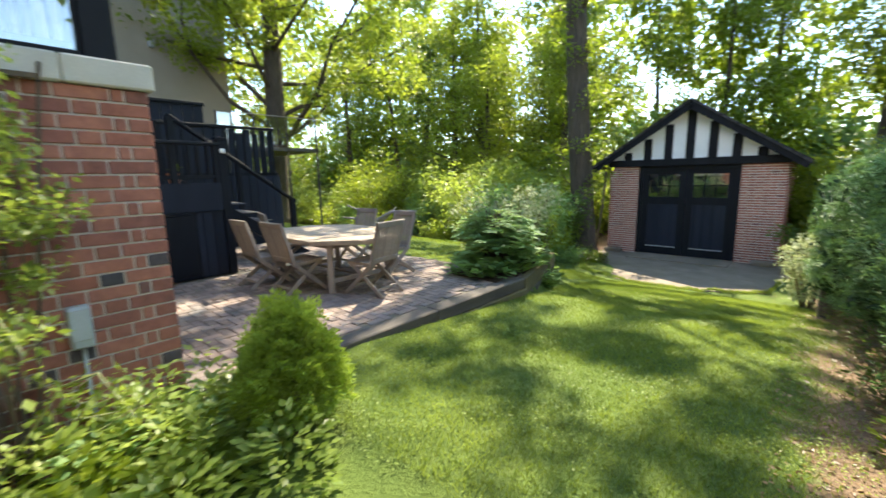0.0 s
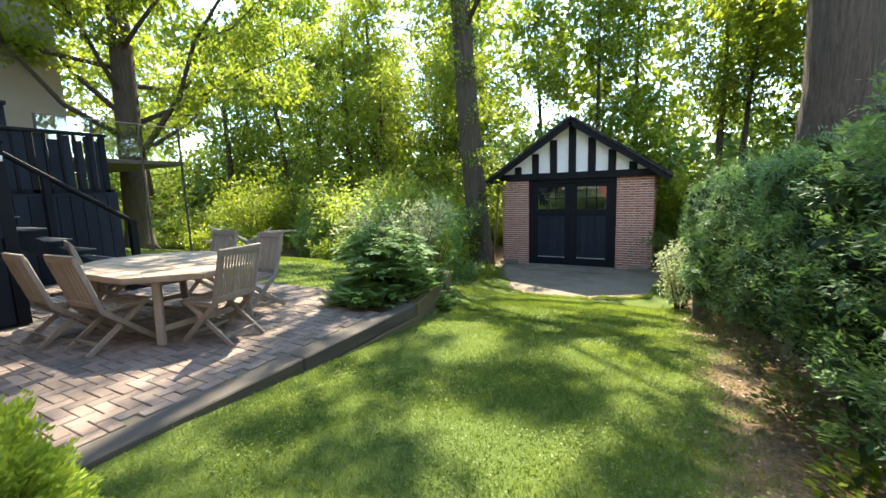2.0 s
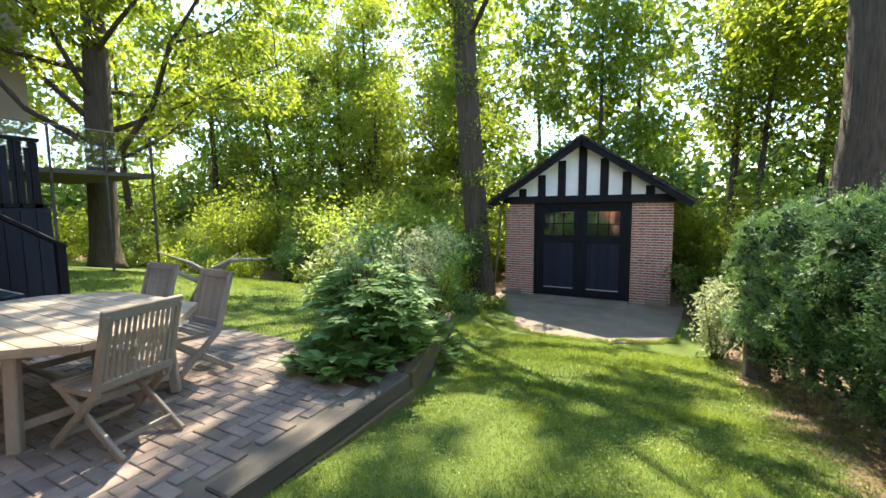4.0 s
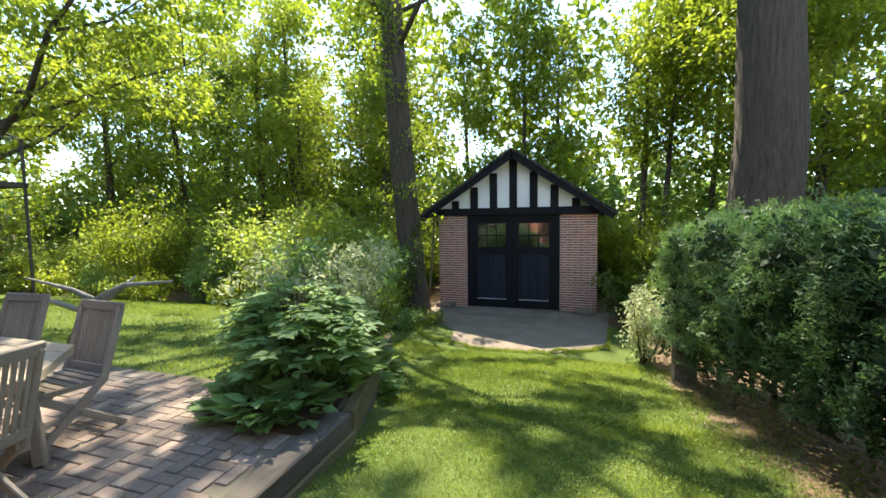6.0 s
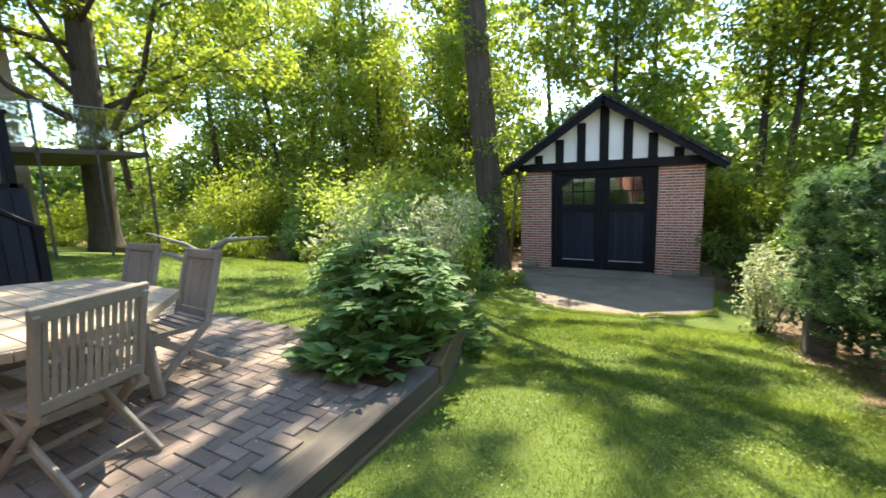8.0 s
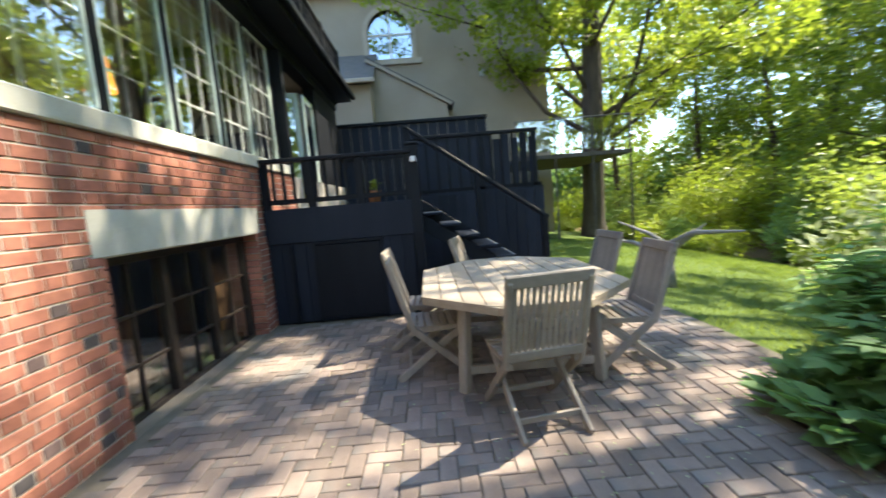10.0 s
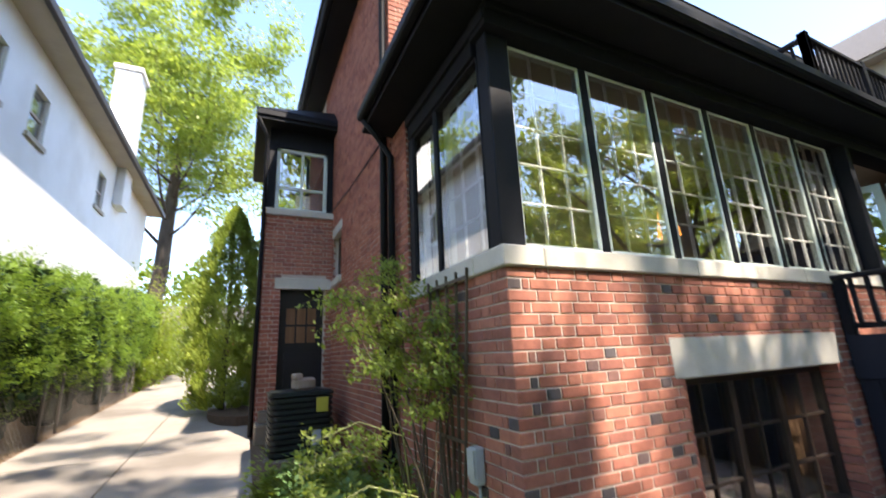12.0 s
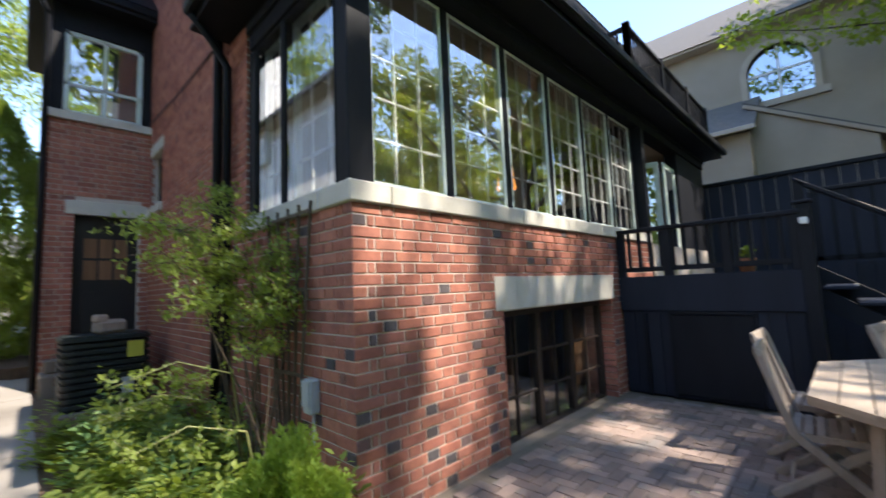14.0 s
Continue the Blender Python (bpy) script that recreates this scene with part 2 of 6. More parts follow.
L_DRY = leaf_material("dry_brown_leaf", (0.13, 0.085, 0.045), (0.33, 0.225, 0.135), (0.14, 0.09, 0.04))


def ground_material():
    m, nt, p = material("lawn_ground")
    geo = nt.nodes.new("ShaderNodeNewGeometry")
    sep = nt.nodes.new("ShaderNodeSeparateXYZ")
    link(nt, geo.outputs["Position"], sep.inputs[0])
    n1 = node(nt, "ShaderNodeTexNoise", Scale=1.3, Detail=6.0, Roughness=0.65)
    n2 = node(nt, "ShaderNodeTexNoise", Scale=45.0, Detail=4.0, Roughness=0.7)
    for n in (n1, n2):
        link(nt, geo.outputs["Position"], n.inputs["Vector"])
    grass = ramp_of(nt, [(0.3, (0.065, 0.11, 0.019)), (0.7, (0.14, 0.18, 0.04))])
    link(nt, n1.outputs[0], grass.inputs[0])
    g2 = mixed(nt, 0.5, grass.outputs[0], mixed(nt, n2.outputs[0], (0.03, 0.05, 0.012), (0.13, 0.17, 0.045)))
    dirt = ramp_of(nt, [(0.3, (0.10, 0.065, 0.04)), (0.7, (0.24, 0.165, 0.11))])
    link(nt, n2.outputs[0], dirt.inputs[0])
    # bare earth under the hedge and the trees
    edge = node(nt, "ShaderNodeMapRange")
    edge.inputs["From Min"].default_value, edge.inputs["From Max"].default_value = 2.75, 3.35
    link(nt, sep.outputs[0], edge.inputs[0])
    wood = node(nt, "ShaderNodeMapRange")
    wood.inputs["From Min"].default_value, wood.inputs["From Max"].default_value = 11.0, 15.0
    link(nt, sep.outputs[1], wood.inputs[0])
    drive = node(nt, "ShaderNodeMapRange")
    drive.inputs["From Min"].default_value, drive.inputs["From Max"].default_value = -0.9, -1.6
    link(nt, sep.outputs[1], drive.inputs[0])
    mx, mx2, add, sub = [nt.nodes.new("ShaderNodeMath") for _ in range(4)]
    mx.operation, mx2.operation, add.operation, sub.operation = "MAXIMUM", "MAXIMUM", "ADD", "MULTIPLY_ADD"
    link(nt, edge.outputs[0], mx.inputs[0])
    link(nt, wood.outputs[0], mx.inputs[1])
    link(nt, mx.outputs[0], mx2.inputs[0])
    link(nt, drive.outputs[0], mx2.inputs[1])
    link(nt, n1.outputs[0], sub.inputs[0])
    sub.inputs[1].default_value, sub.inputs[2].default_value = 1.6, -0.8
    link(nt, mx2.outputs[0], add.inputs[0])
    link(nt, sub.outputs[0], add.inputs[1])
    add.use_clamp = True
    r = ramp_of(nt, [(0.42, (0, 0, 0)), (0.62, (1, 1, 1))])
    link(nt, add.outputs[0], r.inputs[0])
    link(nt, mixed(nt, r.outputs[0], g2, dirt.outputs[0]), p.inputs["Base Color"])
    p.inputs["Roughness"].default_value = 0.95
    p.inputs["Specular IOR Level"].default_value = 0.15
    bp = node(nt, "ShaderNodeBump", Strength=0.8, Distance=0.03)
    link(nt, n2.outputs[0], bp.inputs["Height"])
    link(nt, bp.outputs[0], p.inputs["Normal"])
    return m


M_GROUND = ground_material()


# ---- shape helpers ----
class Geo:
    """Collects vertices and faces of one mesh."""

    def __init__(self):
        self.v, self.f = [], []

    def poly(self, pts, faces):
        n = len(self.v)
        self.v.extend(tuple(p) for p in pts)
        self.f.extend(tuple(n + i for i in f) for f in faces)
        return self

    def box(self, cx, cy, cz, sx, sy, sz, c=0.004, m=None):
        """A box with chamfered edges, by its centre and sizes; m turns it about its centre."""
        h = (sx / 2, sy / 2, sz / 2)
        c = min(c, min(h) * 0.45)
        pts = []
        for s, a in BOX_V:
            p = Vector([s[k] * (h[k] if k == a else h[k] - c) for k in range(3)])
            pts.append((m @ p if m else p) + Vector((cx, cy, cz)))
        return self.poly(pts, BOX_F)

    def span(self, x0, x1, y0, y1, z0, z1, c=0.004):
        return self.box((x0 + x1) / 2, (y0 + y1) / 2, (z0 + z1) / 2, abs(x1 - x0), abs(y1 - y0), abs(z1 - z0), c)

    def beam(self, p, q, w, h, c=0.003, up=(0, 0, 1)):
        """A beam from p to q, w wide and h deep."""
        p, q = Vector(p), Vector(q)
        d = (q - p).normalized()
        side = d.cross(Vector(up))
        side = side.normalized() if side.length > 1e-4 else Vector((1, 0, 0))
        top = side.cross(d)
        m = Matrix((side, d, top)).transposed()
        mid = (p + q) / 2
        return self.box(mid.x, mid.y, mid.z, w, (q - p).length, h, c, m)

    def tube(self, pts, radii, seg=8, cap=True, ridge=0.0, rng=None):
        """A round limb along points."""
        pts = [Vector(p) for p in pts]
        n0, ref = len(self.v), Vector((0.31, 0.95, 0.05))
        for i, p in enumerate(pts):
            d = (pts[min(i + 1, len(pts) - 1)] - pts[max(i - 1, 0)]).normalized()
            a = d.cross(ref).normalized()
            b = d.cross(a)
            for k in range(seg):
                t = 2 * math.pi * k / seg
                r = radii[i] * (1 + (ridge * (rng.random() - 0.5) if rng else 0))
                self.v.append(tuple(p + (a * math.cos(t) + b * math.sin(t)) * r))
        for i in range(len(pts) - 1):
            for k in range(seg):
                k2 = (k + 1) % seg
                a, b = n0 + i * seg, n0 + (i + 1) * seg
                self.f.append((a + k, a + k2, b + k2, b + k))
        if cap:
            self.f.append(tuple(n0 + k for k in range(seg))[::-1])
            self.f.append(tuple(n0 + (len(pts) - 1) * seg + k for k in range(seg)))
        return self

    def prism(self, outline, z0, z1):
        n = len(outline)
        pts = [(x, y, z0) for x, y in outline] + [(x, y, z1) for x, y in outline]
        faces = [tuple(range(n))[::-1], tuple(range(n, 2 * n))] + [(i, (i + 1) % n, n + (i + 1) % n, n + i) for i in range(n)]
        return self.poly(pts, faces)

    def mesh(self, name, mat, smooth=False):
        me = bpy.data.meshes.new(name)
        me.from_pydata(self.v, [], self.f)
        me.materials.append(mat)
        if smooth:
            me.polygons.foreach_set("use_smooth", [True] * len(me.polygons))
        me.update()
        return me


def box_topology():
    signs = [(a, b, c) for a in (-1, 1) for b in (-1, 1) for c in (-1, 1)]
    verts = [(s, a) for s in signs for a in range(3)]
    at = {v: i for i, v in enumerate(verts)}
    faces = []
    for a in range(3):
        b, c = (a + 1) % 3, (a + 2) % 3
        for sa in (-1, 1):
            ring = []
            for sb, sc in ((-1, -1), (1, -1), (1, 1), (-1, 1)):
                s = [0, 0, 0]
                s[a], s[b], s[c] = sa, sb, sc
                ring.append(at[tuple(s), a])
            faces.append(ring)
            for sb in (-1, 1):
                quad = []
                for sc, axis in ((-1, a), (1, a), (1, b), (-1, b)):
                    s = [0, 0, 0]
                    s[a], s[b], s[c] = sa, sb, sc
                    quad.append(at[tuple(s), axis])
                faces.append(quad)
    faces += [[at[s, 0], at[s, 1], at[s, 2]] for s in signs]
    out = []
    for f in faces:
        p = [Vector([verts[i][0][k] * (1.0 if k == verts[i][1] else 0.8) for k in range(3)]) for i in f]
        normal = (p[1] - p[0]).cross(p[2] - p[0])
        out.append(tuple(f) if normal.dot(sum(p, Vector())) > 0 else tuple(f[::-1]))
    return verts, out


BOX_V, BOX_F = box_topology()


def thing(name, label, category, at=(0, 0, 0), turn=0, group="", kind=""):
    """An empty at a thing's base, to hold its parts."""
    ob = new(name)
    ob.empty_display_size = 0.1
    ob.matrix_world = pose(*at, 0, 0, turn)
    return tagged(ob, label, category, group, kind)


def part(name, geo, mat, parent=None, label="", smooth=False, kind=""):
    ob = new(name, geo.mesh(name, mat, smooth))
    if parent:
        ob.parent = parent
    if mat == M_GLASS:
        ob.visible_shadow = False
    return tagged(ob, label, kind=kind)


def solid(name, geo, mat, label, category, group="", kind="", smooth=False):
    return tagged(new(name, geo.mesh(name, mat, smooth)), label, category, group, kind)


def piece(name, me, parent, place, turn=(0, 0, 0)):
    ob = new(name, me)
    ob.parent = parent
    ob.matrix_local = pose(*place, *turn)
    return ob


def leaf_mesh(name, base, way, face, length, width, mat):
    """Many folded leaves, each two triangles: rows of base points, directions, facing, lengths and widths."""
    base, way, face = (np.asarray(a, float) for a in (base, way, face))
    n = len(base)
    way = way / (np.linalg.norm(way, axis=1, keepdims=True) + 1e-9)
    side = np.cross(way, face)
    side /= np.linalg.norm(side, axis=1, keepdims=True) + 1e-9
    up = np.cross(side, way)
    length, width = np.broadcast_to(length, n)[:, None], np.broadcast_to(width, n)[:, None]
    v = np.empty((n, 4, 3))
    v[:, 0] = base
    v[:, 1] = base + way * length * 0.45 + side * width * 0.5 + up * width * 0.12
    v[:, 2] = base + way * length
    v[:, 3] = base + way * length * 0.45 - side * width * 0.5 + up * width * 0.12
    idx = np.arange(n)[:, None] * 4
    tris = np.concatenate([idx + [0, 1, 2], idx + [0, 2, 3]], 1).reshape(-1)
    me = bpy.data.meshes.new(name)
    me.vertices.add(n * 4)
    me.vertices.foreach_set("co", v.reshape(-1))
    me.loops.add(n * 6)
    me.loops.foreach_set("vertex_index", tris)
    me.polygons.add(n * 2)
    me.polygons.foreach_set("loop_start", np.arange(n * 2) * 3)
    me.materials.append(mat)
    me.update(calc_edges=True)
    return me


def unit(rng, n):
    d = rng.normal(size=(n, 3))
    return d / np.linalg.norm(d, axis=1, keepdims=True)


def clumps(rng, centres, radii, per, flat=0.7):
    """Points scattered in soft clumps, with the way out of each."""
    c = np.repeat(np.asarray(centres, float), per, 0)
    r = np.repeat(np.asarray(radii, float), per)[:, None]
    d = unit(rng, len(c))
    p = c + d * r * rng.uniform(0.35, 1.0, (len(c), 1)) ** 0.6 * np.array([1, 1, flat])
    return p, d


def leafy(name, rng, centres, radii, per, size, mat, flat=0.7, droop=0.3, wide=0.55):
    p, d = clumps(rng, centres, radii, per, flat)
    n = len(p)
    way = d * 0.6 + unit(rng, n) + np.array([0, 0, -droop])
    face = unit(rng, n) * 0.8 + np.array([0, 0, 1.0])
    s = size * rng.uniform(0.6, 1.35, n)
    return leaf_mesh(name, p, way, face, s, s * wide, mat)


# ---- plan ----
PATIO = -0.06        # paving level
COURSE = 0.0775      # one brick course with its joint
WALL_TOP = 1.94      # top of the sunroom's brick base


def lawn_right(y):
    return -0.1 - 0.07 * min(max(0, y - 1.5), 3) - 0.19 * min(max(0, y - 4.5), 5.8)


def lawn_left(y):
    return -0.085 - 0.10 * min(max(0, y - 4.8), 3) - 0.195 * min(max(0, y - 7.8), 5.3)


def drive(y):
    return -0.12 + 0.05 * max(0, -y - 0.5)


def ground(x, y):
    if y < 0.6:
        base = drive(y)
    else:
        base = lawn_right(y)
    edge = -0.2 - 0.32 * min(2.5, max(0, y - 4.45))
    if x < edge and y > 0.6:
        t = min(1, max(0, (edge - x) / (0.08 + 1.1 * max(0, y - 6.5))))
        base = base * (1 - t) + (lawn_left(y) if y > 0.6 else base) * t
    return base


# ---- ground ----
def make_ground():
    xs = sorted(set([-400, -200, -100, -70, -50, -40, -33, -28, -24, -20, -17, -14, -12, -10, -8.5, -7, -6, -5, -4.2, -3.4, -2.6, -1.8, -1.2, -0.7, -0.4, -0.29, -0.2, 400, 200, 100, 60, 40, 30, 24, 20, 16, 13, 11]
                    + [round(-0.05 + 0.25 * i, 3) for i in range(40)]))
    ys = sorted(set([-400, -200, -100, -60, -45, -35, -28, -22, -18, -15, -12, -10, -8, -6.5, -5.2, -4.2, -3.4, -2.6, -1.9, -1.2, -0.5, 0.0, 0.59, 0.61, 400, 200, 100, 70, 50, 40, 33, 28, 24, 21, 18.5, 16.5, 15]
                    + [round(0.9 + 0.3 * i, 3) for i in range(46)]))
    g = Geo()
    for y in ys:
        for x in xs:
            z = ground(x, y)
            if -7.2 < x < -0.25 and -0.1 < y < 4.65:
                z = -0.17
            if -0.2 < x < 4 and 0.5 < y < 12:
                z += 0.018 * noise.noise(Vector((x * 1.1, y * 1.1, 0)))
            g.v.append((x, y, z))
    w = len(xs)
    g.f = [(j * w + i, j * w + i + 1, (j + 1) * w + i + 1, (j + 1) * w + i) for j in range(len(ys) - 1) for i in range(w - 1)]
    return solid("ground", g, M_GROUND, "mown green lawn with bare earthy patches in tree shade", "lawn", kind="structure", smooth=True)


make_ground()

# driveway: concrete slabs that climb towards the street
drive_root = thing("road", "pale worn concrete driveway slabs beside the brick house", "driveway", kind="structure")
for y0, y1 in zip((-0.35, -3.2, -5.6, -8.0, -10.6, -13.4, -16.4, -19.6), (-3.2, -5.6, -8.0, -10.6, -13.4, -16.4, -19.6, -26.0)):
    g = Geo()
    for a, b in ((1.30, 2.85), (2.87, 4.45)):
        z0, z1 = drive(y0) + 0.03, drive(y1) + 0.03
        g.poly([(a, y0 - 0.012, z0 - 0.14), (b, y0 - 0.012, z0 - 0.14), (b, y1 + 0.012, z1 - 0.14), (a, y1 + 0.012, z1 - 0.14),
                (a, y0 - 0.012, z0), (b, y0 - 0.012, z0), (b, y1 + 0.012, z1), (a, y1 + 0.012, z1)],
               [(0, 1, 2, 3), (7, 6, 5, 4), (4, 5, 1, 0), (5, 6, 2, 1), (6, 7, 3, 2), (7, 4, 0, 3)])
    part("slab", g, M_CONCRETE, drive_root)

# concrete apron before the garage
g = Geo()
g.prism([(-2.9, 14.75), (-2.7, 12.4), (-2.0, 10.9), (-0.6, 10.45), (1.0, 10.5), (2.3, 11.2), (2.6, 14.75)], -1.5, -1.392)
g.span(-1.75, 1.15, 13.7, 14.7, -1.40, -1.35, 0.01)
solid("apron_slab", g, M_SLAB, "stained old concrete slab before the garage doors", "slab", kind="structure")


# ---- brickwork ----
def flemish(length, rows, shift=0):
    """Runs of a Flemish bond: row, start, end, whether a header."""
    stretcher, header, joint = 0.222, 0.105, 0.011
    for row in range(rows):
        u, k = 0.0, (row + shift) % 2
        if k:
            yield row, u, u + header, True
            u += header + joint
            yield row, u, u + header * 0.5, True
            u += header * 0.5 + joint
            k = 0
        while u < length:
            n = header if k % 2 else stretcher
            yield row, u, min(u + n, length), bool(k % 2)
            u += n + joint
            k += 1


def brick_wall(parent, length, top, rows, place, hole=None, near=0.0, shift=0, mat=None, mat_h=None, course=COURSE, joint=0.011):
    """Bricks of one wall face. place(u, z, out) gives a point of the face; those nearer than near along u are parts of their own."""
    rest, rest_h = Geo(), Geo()
    shared = {}
    along = Vector(place(1, 0, 0)) - Vector(place(0, 0, 0))
    turn = math.degrees(math.atan2(along.y, along.x))
    rng = random.Random(7)
    for row, u0, u1, header in flemish(length, rows, shift):
        z1 = top - row * course
        z0 = z1 - course + joint
        if u1 - u0 < 0.03:
            continue
        if hole and z0 < hole[3] - 0.005 and z1 > hole[2]:
            if u1 > hole[0] and u0 < hole[1]:
                if u0 < hole[0] - 0.03:
                    u1 = hole[0]
                elif u1 > hole[1] + 0.03:
                    u0 = hole[1]
                else:
                    continue
        out = rng.uniform(-0.0015, 0.0025)
        c = Vector(place((u0 + u1) / 2, (z0 + z1) / 2, out - 0.022))
        size = (round(u1 - u0, 3), 0.05, z1 - z0)
        if u1 < near:
            key = (size[0], header)
            if key not in shared:
                shared[key] = Geo().box(0, 0, 0, *size, 0.004).mesh("brick", mat_h if header and mat_h else mat)
            piece("brick", shared[key], parent, c, (rng.uniform(-0.3, 0.3), rng.uniform(-0.35, 0.35), turn + rng.uniform(-0.25, 0.25)))
        else:
            (rest_h if header and mat_h else rest).box(*c, *size, 0.004, Matrix.Rotation(radians(turn), 3, "Z"))
    if rest.v:
        part("brickwork", rest, mat, parent, kind="stuff")
    if rest_h.v:
        part("header_brickwork", rest_h, mat_h, parent, kind="stuff")


# sunroom base: mortar core with an opening, bricks proud of it
ROWS_BASE = 28
wall_sun = thing("wall_sunroom", "red brick wall in Flemish bond with dark headers", "wall", kind="structure")
g = Geo()
g.span(-1.52, -0.006, -0.32, -0.004, -0.35, WALL_TOP, 0.002)
g.span(-9.6, -3.88, -0.32, -0.004, -0.35, WALL_TOP, 0.002)
g.span(-3.88, -1.52, -0.32, -0.006, 1.14, WALL_TOP, 0.002)
g.span(-0.32, -0.006, -2.1, -0.32, -0.35, WALL_TOP, 0.002)
part("core", g, M_MORTAR, wall_sun, "mortar")
# lintel and sill stones
g = Geo().span(-3.95, -1.425, -0.2, 0.006, 1.145, 1.455, 0.008)
part("lintel", g, M_STONE, wall_sun, "smooth limestone lintel")
for a, b in ((0.035, -0.30), (-0.303, -1.9), (-1.903, -3.6), (-3.603, -5.5)):
    part("sill", Geo().span(b, a, -0.36, 0.035, WALL_TOP + 0.003, 2.085, 0.01), M_STONE, wall_sun, "pale limestone window sill")
part("sill", Geo().span(-0.36, 0.035, -1.80, -0.363, WALL_TOP + 0.003, 2.085, 0.01), M_STONE, wall_sun, "pale limestone window sill")

# main house
wall_main = thing("wall_main_house", "tall red brick side wall of the main house", "wall", kind="structure")
g = Geo()
g.span(-11, -0.006, -2.62, -2.306, -0.3, 7.75, 0.002)
g.span(-0.32, -0.006, -5.15, -2.62, -0.3, 7.75, 0.002)
g.span(-0.32, -0.006, -5.9, -5.15, -0.3, 2.85, 0.002)
g.span(-0.32, -0.006, -5.9, -5.15, 3.9, 7.75, 0.002)
g.span(-0.32, -0.006, -14.0, -5.9, -0.3, 7.75, 0.002)
g.span(-11, -10.7, -14, -2.62, -0.3, 7.75, 0.002)
g.span(-11, -0.3, -14.3, -14, -0.3, 7.75, 0.002)
part("core", g, M_MORTAR, wall_main, "mortar")
part("lintel", Geo().span(-0.2, 0.012, -5.95, -5.08, 3.72, 3.9, 0.006), M_STONE, wall_main, "limestone lintel")
part("sill", Geo().span(-0.2, 0.05, -5.95, -5.08, 2.72, 2.85, 0.006), M_STONE, wall_main, "limestone sill")
part("window_frame", Geo().span(-0.16, -0.1, -5.9, -5.15, 2.85, 2.95).span(-0.16, -0.1, -5.9, -5.15, 3.62, 3.72)
     .span(-0.16, -0.1, -5.9, -5.82, 2.85, 3.72).span(-0.16, -0.1, -5.23, -5.15, 2.85, 3.72).span(-0.16, -0.1, -5.55, -5.5, 2.85, 3.72), M_DARKFRAME, wall_main, "dark window frame")
part("pane", Geo().span(-0.14, -0.13, -5.85, -5.2, 2.9, 3.68, 0.001), M_GLASS, wall_main, "dark window pane")

# wing with the side door
wall_wing = thing("wall_side_wing", "red brick wing with a side door and an upper bay", "wall", kind="structure")
g = Geo()
g.span(0.0, 0.13, -8.6, -6.006, -0.2, 4.14, 0.002)
g.span(0.93, 1.264, -8.6, -6.006, -0.2, 4.14, 0.002)
g.span(0.13, 0.93, -8.6, -6.006, 2.71, 4.14, 0.002)
g.span(0.13, 0.93, -8.6, -6.15, -0.2, 0.62, 0.002)
part("core", g, M_MORTAR, wall_wing, "mortar")
part("lintel", Geo().span(0.03, 1.04, -6.2, -5.99, 2.71, 2.92, 0.006), M_STONE, wall_wing, "limestone door lintel")
part("sill", Geo().span(-0.02, 1.33, -6.4, -5.95, 4.145, 4.27, 0.006), M_STONE, wall_wing, "limestone window sill")
g = Geo().span(0.005, 0.13, -8.6, -6.04, 4.27, 6.0).span(1.12, 1.27, -8.6, -6.04, 4.27, 6.0).span(0.13, 1.12, -8.6, -6.04, 5.6, 6.0)
part("bay_cladding", g, M_BLACK, wall_wing, "black painted wooden cladding")
g = Geo()
for a, b, c, d in ((0.13, 0.2, 4.27, 5.6), (1.05, 1.12, 4.27, 5.6), (0.6, 0.65, 4.27, 5.6), (0.13, 1.12, 4.27, 4.33), (0.13, 1.12, 5.53, 5.6), (0.13, 1.12, 4.72, 4.77)):
    g.span(a, b, -6.12, -6.06, c, d)
part("window_frame", g, M_SASH, wall_wing, "off-white sash frame")
part("pane", Geo().span(0.15, 1.1, -6.10, -6.09, 4.3, 5.57, 0.001), M_GLASS, wall_wing)
g = Geo().span(-0.3, 1.52, -9.0, -5.7, 6.0, 6.06, 0.004).span(-0.3, 1.55, -9.0, -5.66, 6.06, 6.2, 0.02)
g.poly([(-0.3, -9, 6.2), (1.55, -9, 6.2), (1.55, -5.66, 6.2), (-0.3, -5.66, 6.2), (-0.3, -9, 6.75), (-0.3, -6.2, 6.75)], [(0, 1, 2, 3), (1, 0, 4), (2, 1, 4, 5), (3, 2, 5), (0, 3, 5, 4)])
part("roof", g, M_BLACK, wall_wing, "black eave and low roof")
g = Geo().tube([(1.5, -5.72, 6.0), (1.32, -5.95, 5.75), (1.3, -5.97, 3.0), (1.3, -5.97, 0.2)], [0.04] * 4, 8)
part("downspout", g, M_BLACK, wall_wing, "black downspout", smooth=True)
door = part("door", Geo().span(0.13, 0.93, -6.2, -6.14, 0.62, 2.71), M_DOOR, wall_wing, "near-black panelled door with a glazed top")
g = Geo()
for i in range(3):
    for j in range(2):
        g.span(0.26 + i * 0.19, 0.42 + i * 0.19, -6.138, -6.132, 1.72 + j * 0.34, 2.02 + j * 0.34, 0.001)
part("glazing", g, M_CURTAIN, door, "small brown panes")
part("panel", Geo().span(0.25, 0.81, -6.138, -6.12, 0.8, 1.55, 0.01), M_DOOR, door)
part("step", Geo().span(0.0, 1.25, -6.0, -5.5, -0.1, 0.42, 0.02).span(0.05, 1.2, -6.14, -5.75, 0.42, 0.6, 0.02), M_SLAB, wall_wing, "concrete door step")

part("cable", Geo().tube([(0.035, -6.0, 4.32), (0.03, -4.4, 4.2), (0.035, -2.42, 4.12)], [0.012] * 3, 6), M_BLACK, wall_main, "thin black cable clipped to the brick", smooth=True)

